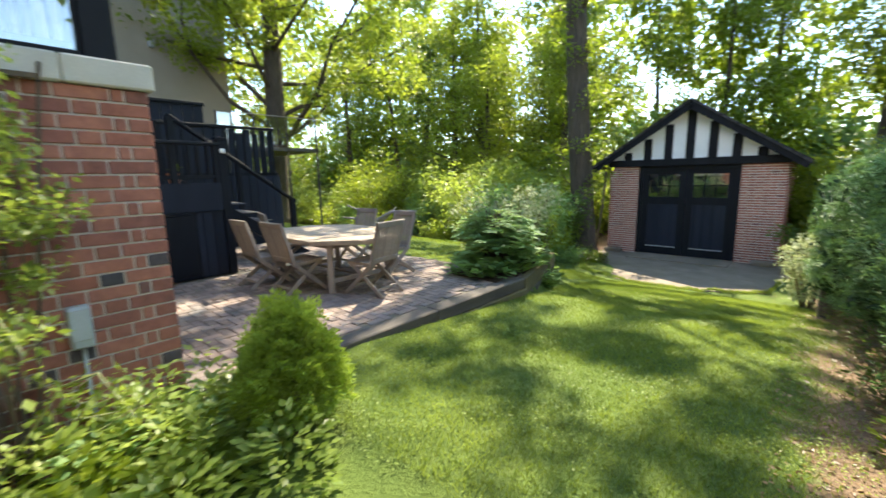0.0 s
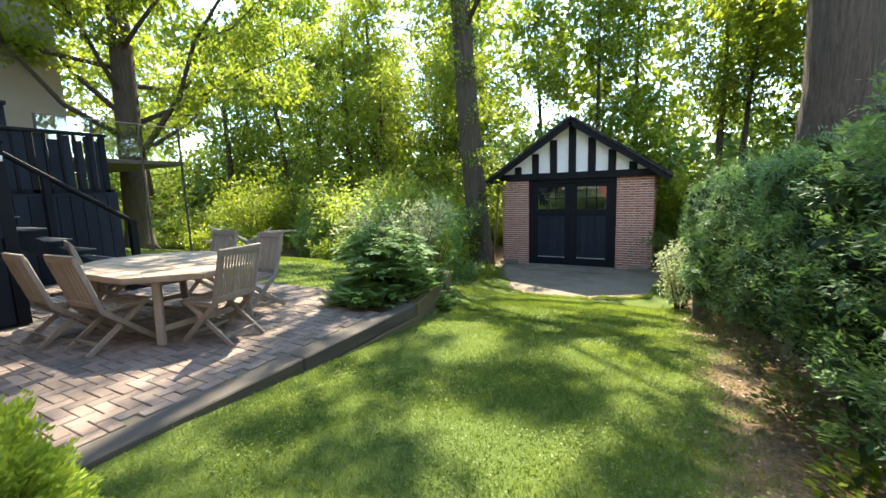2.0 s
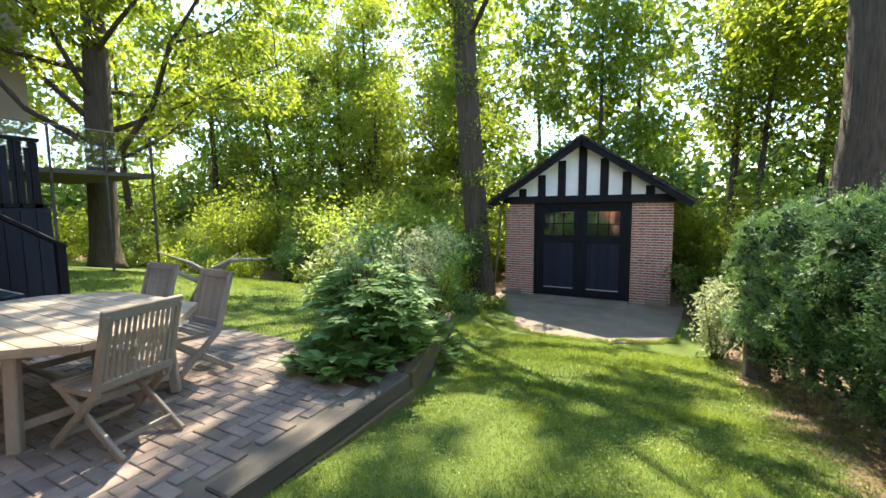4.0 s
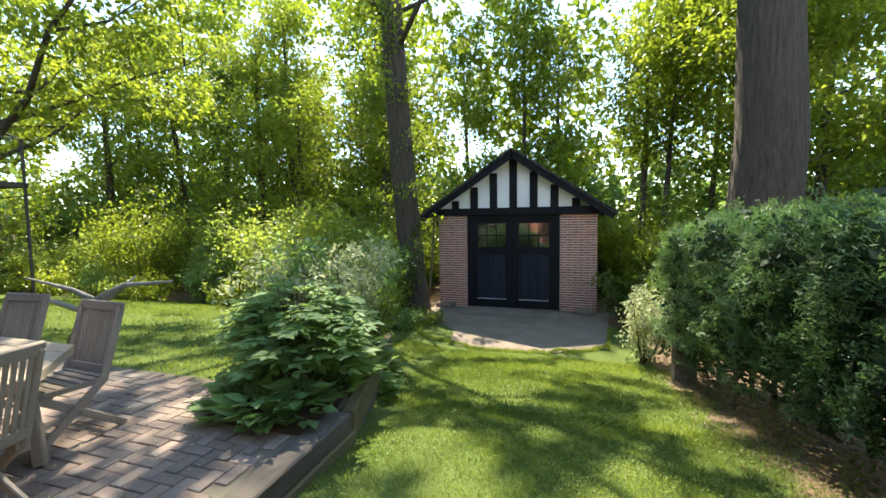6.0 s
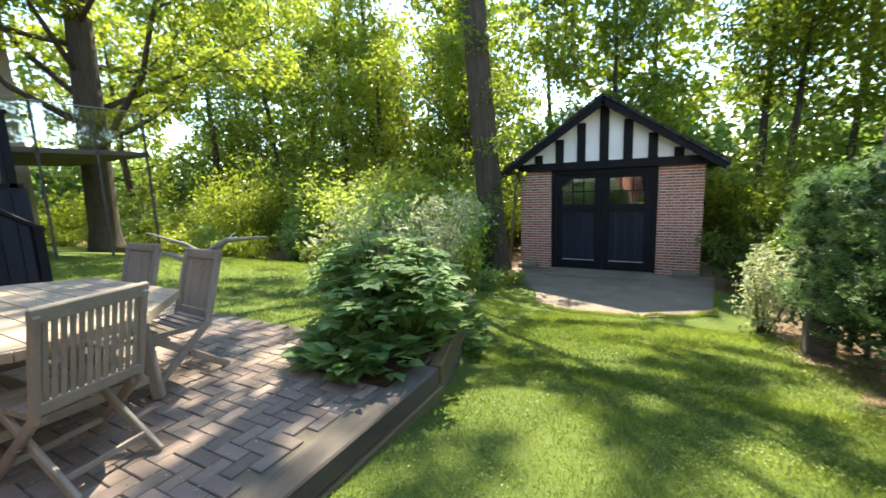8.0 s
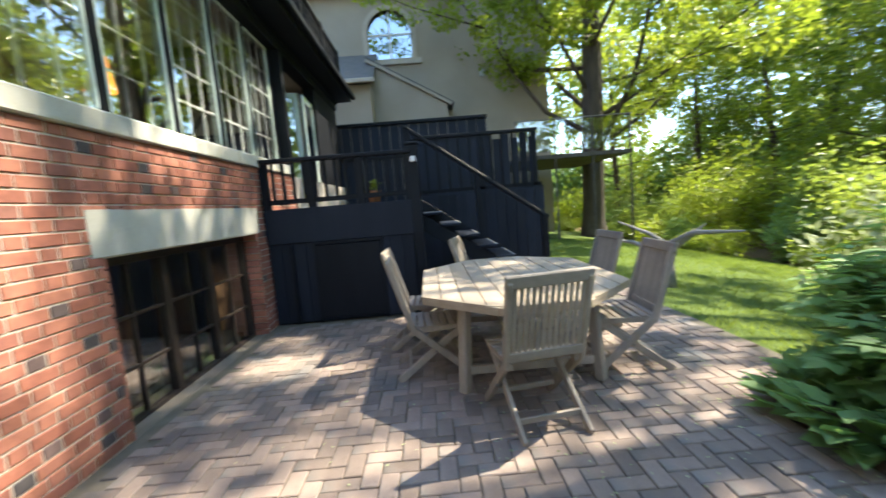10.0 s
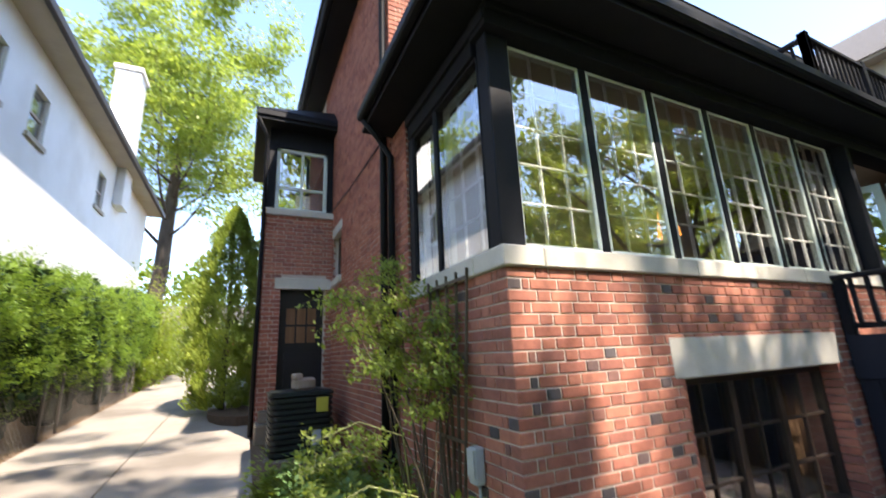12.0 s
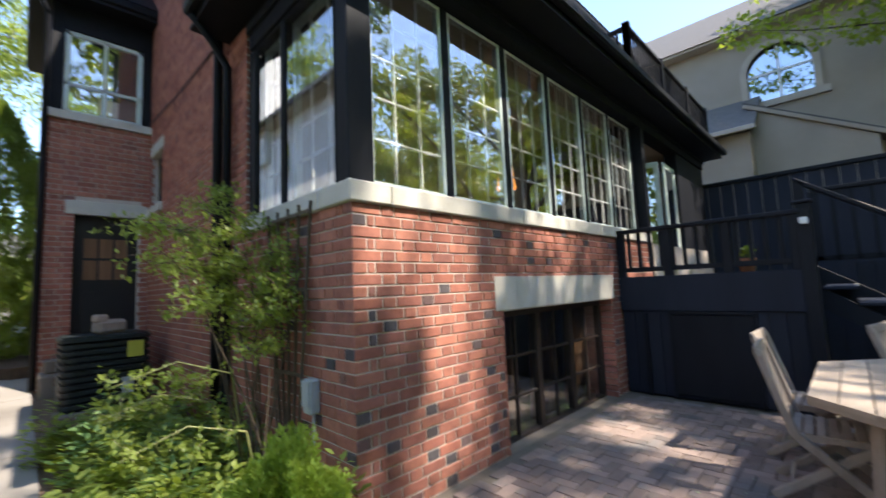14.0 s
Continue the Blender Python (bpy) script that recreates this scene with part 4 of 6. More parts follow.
solid("planting_bed", g, M_SOIL, "dark soil bed with fallen bits", "soil", kind="structure")


# ---- garden furniture ----
def folding_chair():
    c = thing("folding_chair", "weathered grey teak folding chair with slatted back", "chair", group="chairs round the table")
    w = 0.235
    part("top_rail", Geo().box(0, -0.345, 0.925, 0.52, 0.03, 0.075, 0.008, Matrix.Rotation(radians(12), 3, "X")), M_TEAK, c)
    part("lower_rail", Geo().box(0, -0.225, 0.47, 0.46, 0.028, 0.06, 0.005, Matrix.Rotation(radians(12), 3, "X")), M_TEAK, c)
    for s in (-1, 1):
        part("stile", Geo().beam((s * w, -0.345, 0.93), (s * w, -0.19, 0.40), 0.036, 0.05, 0.008), M_TEAK, c)
        part("leg", Geo().beam((s * w, -0.20, 0.42), (s * w, 0.27, 0.004), 0.03, 0.055, 0.008), M_TEAK, c)
        part("leg", Geo().beam((s * (w - 0.035), 0.20, 0.41), (s * (w - 0.035), -0.34, 0.004), 0.028, 0.055, 0.008), M_TEAK, c)
        part("seat_rail", Geo().beam((s * (w - 0.03), -0.2, 0.40), (s * (w - 0.03), 0.24, 0.415), 0.026, 0.04, 0.004), M_TEAK, c)
        part("hinge_bolt", Geo().tube([(s * (w - 0.02), -0.03, 0.232), (s * (w + 0.022), -0.03, 0.232)], [0.009, 0.009], 8), M_WIRE, c, "dull brass pivot bolt", smooth=True)
    for i in range(12):
        x = -0.2 + i * 0.4 / 11
        part("back_slat", Geo().beam((x, -0.342, 0.90), (x, -0.228, 0.48), 0.024, 0.012, 0.003), M_TEAK, c)
    for i in range(8):
        y = -0.19 + i * 0.06
        part("seat_slat", Geo().box(0, y, 0.435 - 0.012 * math.sin(i / 7 * math.pi), 0.45, 0.048, 0.016, 0.004), M_TEAK, c)
    for y, z in ((0.16, 0.10), (-0.24, 0.09)):
        part("stretcher", Geo().box(0, y, z, 0.44, 0.022, 0.035, 0.004), M_TEAK, c)
    return c


chair = folding_chair()
chair.matrix_world = pose(-1.38, 2.63, PATIO, 0, 0, 99)
for x, y, a in ((-2.02, 3.47, 176), (-3.06, 3.56, 183), (-2.25, 2.05, 3), (-2.97, 1.95, -1), (-3.78, 2.68, -15)):
    copy_thing(chair, pose(x, y, PATIO, 0, 0, a))


def garden_table():
    t = thing("garden_table", "large eight-sided weathered teak garden table", "table", (-2.40, 2.72, PATIO))
    hx, hy, c = 1.10, 0.76, 0.48
    top = part("tabletop", Geo(), M_TEAKTOP, t)
    n = 11
    for i in range(n):
        y0, y1 = -hy + 2 * hy * i / n + 0.004, -hy + 2 * hy * (i + 1) / n - 0.004
        def reach(y):
            return hx - max(0, abs(y) - (hy - c))
        g = Geo().prism([(-reach(y0), y0), (reach(y0), y0), (reach(y1), y1), (-reach(y1), y1)], 0.695, 0.722)
        part("slat", g, M_TEAKTOP, top)
    ring = [(-hx + c, -hy), (hx - c, -hy), (hx, -hy + c), (hx, hy - c), (hx - c, hy), (-hx + c, hy), (-hx, hy - c), (-hx, -hy + c)]
    for p, q in zip(ring, ring[1:] + ring[:1]):
        part("edge", Geo().beam((p[0] * 0.985, p[1] * 0.98, 0.69), (q[0] * 0.985, q[1] * 0.98, 0.69), 0.03, 0.055, 0.005), M_TEAKTOP, top)
    for sx in (-1, 1):
        for sy in (-1, 1):
            part("leg", Geo().beam((sx * 0.62, sy * 0.46, 0.69), (sx * 0.66, sy * 0.5, 0.0), 0.075, 0.075, 0.01), M_TEAK, t)
        part("stretcher", Geo().beam((sx * 0.65, -0.48, 0.16), (sx * 0.65, 0.48, 0.16), 0.03, 0.06), M_TEAK, t)
        part("apron", Geo().beam((sx * 0.62, -0.46, 0.63), (sx * 0.62, 0.46, 0.63), 0.03, 0.09), M_TEAK, t)
    part("stretcher", Geo().beam((-0.65, 0, 0.16), (0.65, 0, 0.16), 0.06, 0.03), M_TEAK, t)
    for sy in (-1, 1):
        part("apron", Geo().beam((-0.62, sy * 0.46, 0.63), (0.62, sy * 0.46, 0.63), 0.03, 0.09), M_TEAK, t)
    return t


garden_table()


# ---- garage ----
def garage():
    yf, yb, x0, x1, zb, zt = 14.75, 20.5, -2.75, 2.25, -1.5, 1.72
    xm, ridge, eave_x, eave_z = -0.26, 3.58, 2.92, 1.62
    ga = thing("garage", "small red brick garage with half-timbered gable and black doors", "garage", kind="")
    g = Geo()
    g.span(x0 + 0.006, -1.76, yf + 0.006, yf + 0.25, zb, zt, 0.002).span(1.16, x1 - 0.006, yf + 0.006, yf + 0.25, zb, zt, 0.002)
    g.span(x0 + 0.006, x0 + 0.25, yf + 0.25, yb, zb, zt, 0.002).span(x1 - 0.25, x1 - 0.006, yf + 0.25, yb, zb, zt, 0.002).span(x0 + 0.006, x1 - 0.006, yb, yb + 0.25, zb, zt, 0.002)
    part("wall", g, M_GMORTAR, ga, "pale mortar joints")
    brick_wall(ga, 0.99, zt, 41, lambda u, z, o: (x0 + u, yf - o, z), mat=M_GBRICK, joint=0.019)
    brick_wall(ga, 1.09, zt, 41, lambda u, z, o: (1.16 + u, yf - o, z), mat=M_GBRICK, joint=0.019)
    brick_wall(ga, 5.7, zt, 41, lambda u, z, o: (x1 + o, yf + u, z), mat=M_GBRICK, joint=0.019)
    brick_wall(ga, 5.7, zt, 41, lambda u, z, o: (x0 - o, yf + u, z), mat=M_GBRICK, joint=0.019)
    # stone feet
    for x in (-2.5, 1.9):
        part("foot_stone", Geo().box(x, yf - 0.12, -1.33, 0.6, 0.3, 0.16, 0.05), M_SLAB, ga)
    # doors
    part("door_frame", Geo().span(-1.76, -1.64, yf - 0.02, yf + 0.15, -1.4, 1.63).span(1.04, 1.16, yf - 0.02, yf + 0.15, -1.4, 1.63).span(-1.64, 1.04, yf - 0.02, yf + 0.15, 1.5, 1.63), M_BLACK, ga)
    for a, b in ((-1.64, -0.305), (-0.295, 1.04)):
        d = part("door", Geo().span(a, b, yf + 0.06, yf + 0.10, -1.36, 1.5, 0.004), M_NAVY, ga, "black boarded garage door")
        part("stile", Geo().span(a, a + 0.2, yf + 0.03, yf + 0.06, -1.36, 1.5), M_BLACK, d)
        part("stile", Geo().span(b - 0.2, b, yf + 0.03, yf + 0.06, -1.36, 1.5), M_BLACK, d)
        for z0, z1 in ((-1.36, -1.08), (0.36, 0.6), (1.36, 1.5)):
            part("rail", Geo().span(a + 0.2, b - 0.2, yf + 0.032, yf + 0.06, z0, z1), M_BLACK, d)
        for i in range(7):
            w = (b - a - 0.4) / 7
            part("board", Geo().span(a + 0.205 + i * w, a + 0.195 + (i + 1) * w, yf + 0.045, yf + 0.062, -1.08, 0.36, 0.004), M_NAVY, d)
        part("sill_strip", Geo().span(a + 0.2, b - 0.2, yf + 0.015, yf + 0.04, -1.10, -1.075), M_METAL, d, "pale weathered strip")
        part("pane", Geo().span(a + 0.2, b - 0.2, yf + 0.048, yf + 0.054, 0.6, 1.36, 0.001), M_GLASS, d, "reflecting panes")
        g = Geo()
        for k in (1, 2):
            c = a + 0.2 + (b - a - 0.4) * k / 3
            g.span(c - 0.014, c + 0.014, yf + 0.03, yf + 0.045, 0.6, 1.36, 0.003)
        g.span(a + 0.2, b - 0.2, yf + 0.03, yf + 0.045, 0.96, 0.99, 0.003)
        part("muntin", g, M_BLACK, d)
    # gable
    part("tie_beam", Geo().span(x0 - 0.05, x1 + 0.05, yf - 0.12, yf + 0.1, 1.63, 1.86, 0.01), M_BLACK, ga)
    slope = (ridge - eave_z) / eave_x
    g = Geo()
    a = (1.86 - eave_z) / slope
    half = eave_x - a
    g.poly([(xm - half, yf, 1.86), (xm + half, yf, 1.86), (xm, yf, ridge - 0.06), (xm - half, yf + 0.1, 1.86), (xm + half, yf + 0.1, 1.86), (xm, yf + 0.1, ridge - 0.06)],
           [(0, 1, 2), (5, 4, 3), (0, 3, 4, 1), (1, 4, 5, 2), (2, 5, 3, 0)])
    part("gable_panel", g, M_WHITE, ga, "white rendered gable")
    for k in range(-3, 4):
        x = xm + k * 0.63
        zt2 = ridge - 0.2 - abs(x - xm) * slope
        part("stud", Geo().span(x - 0.12, x + 0.12, yf - 0.05, yf + 0.02, 1.86, zt2, 0.006), M_BLACK, ga)
    for s in (-1, 1):
        part("bargeboard", Geo().beam((xm, yf - 0.38, ridge - 0.08), (xm + s * (eave_x + 0.05), yf - 0.38, eave_z - 0.05), 0.05, 0.26, 0.006, (0, 0, 1)), M_BLACK, ga)
        part("soffit", Geo().beam((xm, yf - 0.18, ridge - 0.10), (xm + s * eave_x, yf - 0.18, eave_z - 0.06), 0.36, 0.03), M_BLACK, ga)
        g = Geo()
        n = 14
        for i in range(n):
            t0, t1 = i / n, (i + 1.25) / n
            p0 = Vector((xm + s * eave_x * 1.03 * (1 - t0), 0, eave_z - 0.03 + (ridge - eave_z + 0.05) * t0))
            p1 = Vector((xm + s * eave_x * 1.03 * max(0, 1 - t1), 0, eave_z - 0.03 + (ridge - eave_z + 0.05) * min(1, t1)))
            g.poly([(p0.x, yf - 0.46, p0.z + 0.08), (p0.x, yb + 0.5, p0.z + 0.08), (p1.x, yb + 0.5, p1.z + 0.06), (p1.x, yf - 0.46, p1.z + 0.06),
                    (p0.x, yf - 0.46, p0.z), (p0.x, yb + 0.5, p0.z), (p1.x, yb + 0.5, p1.z), (p1.x, yf - 0.46, p1.z)],
                   [(0, 1, 2, 3), (7, 6, 5, 4), (0, 4, 5, 1), (1, 5, 6, 2), (2, 6, 7, 3), (3, 7, 4, 0)])
            part("shingle_course", g, M_SHINGLE, ga)
            g = Geo()
    g = Geo().span(x0 + 0.2, x1 - 0.2, yf + 0.2, yb, -1.5, -1.4)
    part("floor", g, M_SLAB, ga)
    return ga


garage()


# ---- neighbouring houses ----
def white_house():
    X, eave = 6.3, 8.9
    h = thing("white_house", "white stuccoed neighbouring house with beige eave", "house")
    g = Geo().span(X + 0.15, X + 9, -22, -2.0, -0.5, eave, 0.01)
    part("wall", g, M_STUCCO, h)
    wins = ((-7.75, 0.85), (-9.9, 0.85), (-14.9, 0.85))
    ys = [-22.0] + sorted(v for w in wins for v in (w[0] - w[1] / 2, w[0] + w[1] / 2)) + [-2.0]
    g = Geo()
    for i in range(0, len(ys), 2):
        g.span(X, X + 0.15, ys[i], ys[i + 1], -0.5, eave, 0.002)
    for c, w in wins:
        g.span(X, X + 0.15, c - w / 2, c + w / 2, -0.5, 6.75, 0.002).span(X, X + 0.15, c - w / 2, c + w / 2, 8.0, eave, 0.002)
    part("face", g, M_STUCCO, h)
    for c, w in wins:
        win = part("window", Geo().span(X + 0.08, X + 0.14, c - w / 2, c - w / 2 + 0.06, 6.75, 8.0).span(X + 0.08, X + 0.14, c + w / 2 - 0.06, c + w / 2, 6.75, 8.0).span(X + 0.08, X + 0.14, c - w / 2, c + w / 2, 7.35, 7.42), M_TRIM, h)
        part("pane", Geo().span(X + 0.11, X + 0.118, c - w / 2, c + w / 2, 6.75, 8.0, 0.001), M_GLASS, win)
        part("sill", Geo().span(X - 0.07, X + 0.1, c - w / 2 - 0.08, c + w / 2 + 0.08, 6.63, 6.748, 0.006), M_TRIM, win)
    part("soffit", Geo().span(X - 0.62, X + 0.3, -22.5, -1.5, eave, eave + 0.07), M_TRIM, h, "beige soffit")
    part("fascia", Geo().span(X - 0.72, X - 0.6, -22.5, -1.5, eave - 0.05, eave + 0.18, 0.02), M_DARKFRAME, h, "dark gutter")
    g = Geo().poly([(X - 0.7, -22.6, eave + 0.18), (X + 9.5, -22.6, eave + 0.18), (X + 9.5, -1.4, eave + 0.18), (X - 0.7, -1.4, eave + 0.18), (X + 4.4, -18, eave + 3.6), (X + 4.4, -6, eave + 3.6)], [(0, 1, 4), (1, 2, 5, 4), (2, 3, 5), (3, 0, 4, 5), (3, 2, 1, 0)])
    part("roof", g, M_GREYSHINGLE, h)
    ch = part("chimney", Geo().span(X - 0.3, X + 0.55, -17.3, -16.3, eave - 1.5, 13.2, 0.01), M_STUCCO, h, "white stucco chimney")
    part("cap", Geo().span(X - 0.38, X + 0.63, -17.38, -16.22, 13.2, 13.4, 0.02), M_STUCCO, ch)
    g = Geo().tube([(X - 0.25, -2.6, eave - 0.05), (X - 0.1, -3.0, eave - 1.0), (X - 0.08, -3.0, 0.3)], [0.07, 0.06, 0.06], 8)
    part("downspout", g, M_TRIM, h, smooth=True)


white_house()


def beige_house():
    X = -19.0
    h = thing("beige_house", "large beige stuccoed house with an arched upper window", "house")
    zc, r, yc = 9.4, 1.0, 0.95
    zs = 8.2
    # wall with an arched hole
    arc = [(yc + r * math.cos(math.pi * i / 16), zc + r * math.sin(math.pi * i / 16)) for i in range(17)]
    g = Geo()
    for d in (0.0, -0.3):
        n = len(g.v)
        g.v += [(X + d, -14, -1), (X + d, yc - r, -1), (X + d, yc + r, -1), (X + d, 8.2, -1), (X + d, 8.2, 11.1), (X + d, yc + r, 11.1), (X + d, yc - r, 11.1), (X + d, -14, 11.1), (X + d, yc - r, zs), (X + d, yc + r, zs)]
        g.f += [(n, n + 1, n + 6, n + 7), (n + 2, n + 3, n + 4, n + 5), (n + 1, n + 2, n + 9, n + 8)]
        k = len(g.v)
        g.v += [(X + d, y, z) for y, z in arc] + [(X + d, y, 11.1) for y, z in arc]
        g.f += [(k + i, k + 17 + i, k + 18 + i, k + 1 + i) for i in range(16)]
    part("wall", g, M_BEIGE, h)
    part("side_wall", Geo().span(X - 12, X - 0.3, 7.9, 8.2, -1, 11.1, 0.01).span(X - 12, X - 11.7, -14, 7.9, -1, 11.1, 0.01), M_BEIGE, h)
    win = part("window", Geo().span(X - 0.2, X - 0.12, yc - 0.04, yc + 0.04, zs, zc + r).span(X - 0.2, X - 0.12, yc - r, yc + r, zc - 0.08, zc).span(X - 0.2, X - 0.12, yc - r, yc + r, zs, zs + 0.08), M_WHITE, h, "white arched window frame")
    part("pane", Geo().span(X - 0.17, X - 0.165, yc - r - 0.05, yc + r + 0.05, zs, zc + r + 0.05, 0.001), M_COATED, win, "sky-reflecting coated pane")
    g = Geo()
    big = [(yc + 1.22 * math.cos(math.pi * i / 16), zc + 1.22 * math.sin(math.pi * i / 16)) for i in range(17)]
    small = [(yc + 1.0 * math.cos(math.pi * i / 16), zc + 1.0 * math.sin(math.pi * i / 16)) for i in range(17)]
    for i in range(16):
        ring = [big[i], big[i + 1], small[i + 1], small[i]]
        g.poly([(X, *p) for p in ring] + [(X + 0.08, *p) for p in ring], [(3, 2, 1, 0), (4, 5, 6, 7), (0, 1, 5, 4), (2, 3, 7, 6)])
    g.span(X, X + 0.08, yc + 1.0, yc + 1.22, zs, zc).span(X, X + 0.08, yc - 1.22, yc - 1.0, zs, zc).span(X, X + 0.14, yc - 1.4, yc + 1.4, zs - 0.25, zs)
    part("surround", g, M_TRIM, win, "smooth stucco surround")
    room = part("room_back", Geo().span(X - 2.2, X - 2.1, yc - 2.5, yc + 2.5, zs - 1, zc + 2.2), M_PLASTER, h)
    part("soffit", Geo().span(X - 12.5, X + 0.6, -14.5, 8.8, 11.1, 11.2), M_TRIM, h)
    g = Geo().poly([(X + 0.7, -14.6, 11.2), (X + 0.7, 8.9, 11.2), (X - 12.6, 8.9, 11.2), (X - 12.6, -14.6, 11.2), (X - 6, 3, 15.9), (X - 6, -8, 15.9)], [(0, 1, 4, 5), (1, 2, 4), (2, 3, 5, 4), (3, 0, 5), (3, 2, 1, 0)])
    part("roof", g, M_GREYSHINGLE, h)
    # lower wing with a gable towards the garden
    g = Geo().span(X + 0.01, X + 2.4, -9, 0.1, -1, 6.5, 0.01)
    g.poly([(X + 0.01, 0.1, -1), (X + 0.01, 3.3, -1), (X + 0.01, 3.3, 5.7), (X + 0.01, 0.1, 7.6), (X + 1.4, 0.1, -1), (X + 1.4, 3.3, -1), (X + 1.4, 3.3, 5.7), (X + 1.4, 0.1, 7.6)],
           [(4, 5, 6, 7), (1, 2, 6, 5), (2, 3, 7, 6), (0, 4, 7, 3)])
    part("lower_wing", g, M_BEIGE, h)
    g = Geo().beam((X + 1.5, -0.1, 7.75), (X + 1.5, 3.5, 5.68), 0.12, 0.14, 0.02, (0, 0, 1))
    part("rake_board", g, M_BEIGE, h)
    g = Geo().beam((X + 0.75, -0.1, 7.86), (X + 0.75, 3.6, 5.72), 1.6, 0.06, 0.01, (0, 0, 1))
    g.poly([(X + 2.8, -9.3, 6.6), (X + 2.8, 0.3, 6.6), (X, 0.3, 8.5), (X, -9.3, 8.5), (X + 2.8, -9.3, 6.5), (X + 2.8, 0.3, 6.5), (X, 0.3, 8.4), (X, -9.3, 8.4)], [(0, 1, 2, 3), (7, 6, 5, 4), (0, 4, 5, 1), (1, 5, 6, 2), (3, 7, 4, 0)])
    part("lower_roof", g, M_GREYSHINGLE, h)
    part("gutter", Geo().span(X + 2.75, X + 2.9, -9.3, 0.35, 6.45, 6.62, 0.02), M_TRIM, h)
    part("wall_lamp", Geo().box(X + 0.12, 5.13, 7.3, 0.2, 0.22, 0.34, 0.04), M_METAL, h, "small grey wall lamp")


beige_house()

# ---- air conditioner ----
def rounded_square(half, radius, n=5):
    """Outline of a square with rounded corners."""
    pts = []
    for k, (sx, sy) in enumerate(((1, 1), (-1, 1), (-1, -1), (1, -1))):
        for i in range(n + 1):
            a = math.pi / 2 * (k + i / n)
            pts.append((sx * (half - radius) + radius * math.cos(a), sy * (half - radius) + radius * math.sin(a)))
    return pts


ac = thing("air_conditioner", "dark green outdoor air conditioner with louvred sides", "air conditioner", (0.66, -4.84, 0.03))
part("base", Geo().box(0, 0, 0.03, 0.98, 0.98, 0.06, 0.01), M_SLAB, ac, "concrete pad")
part("core", Geo().prism(rounded_square(0.41, 0.1), 0.06, 0.86), M_BLACK, ac)
for i in range(10):
    part("louvre", Geo().prism(rounded_square(0.44, 0.12), 0.10 + i * 0.078, 0.145 + i * 0.078), M_AC, ac)
part("top", Geo().prism(rounded_square(0.455, 0.13), 0.875, 0.915).prism(rounded_square(0.42, 0.12), 0.915, 0.935), M_AC, ac)
part("label", Geo().box(-0.27, 0.443, 0.74, 0.17, 0.006, 0.2, 0.002), M_YELLOW, ac, "yellow-green energy label")
part("plate", Geo().box(-0.2, 0.443, 0.3, 0.12, 0.006, 0.2, 0.002), M_METAL, ac)
g = Geo().box(0, 0, 0.09, 0.34, 0.2, 0.18, 0.07).box(0.12, 0.02, 0.2, 0.14, 0.14, 0.1, 0.04)
st = solid("rock", g, M_ROCK, "pale pinkish stone resting on the air conditioner", "stone")
st.matrix_world = pose(0.62, -4.75, 0.965, 0, 0, 20)


# ---- plants ----
def limb_path(rng, p, d, length, n=5, wob=0.12, rise=0.1):
    pts, p, d = [Vector(p)], Vector(p), Vector(d).normalized()
    for i in range(n):
        d = (d + Vector((rng.uniform(-wob, wob), rng.uniform(-wob, wob), rng.uniform(-wob, wob) + rise * 0.3))).normalized()
        p = p + d * length / n
        pts.append(p.copy())
    return pts


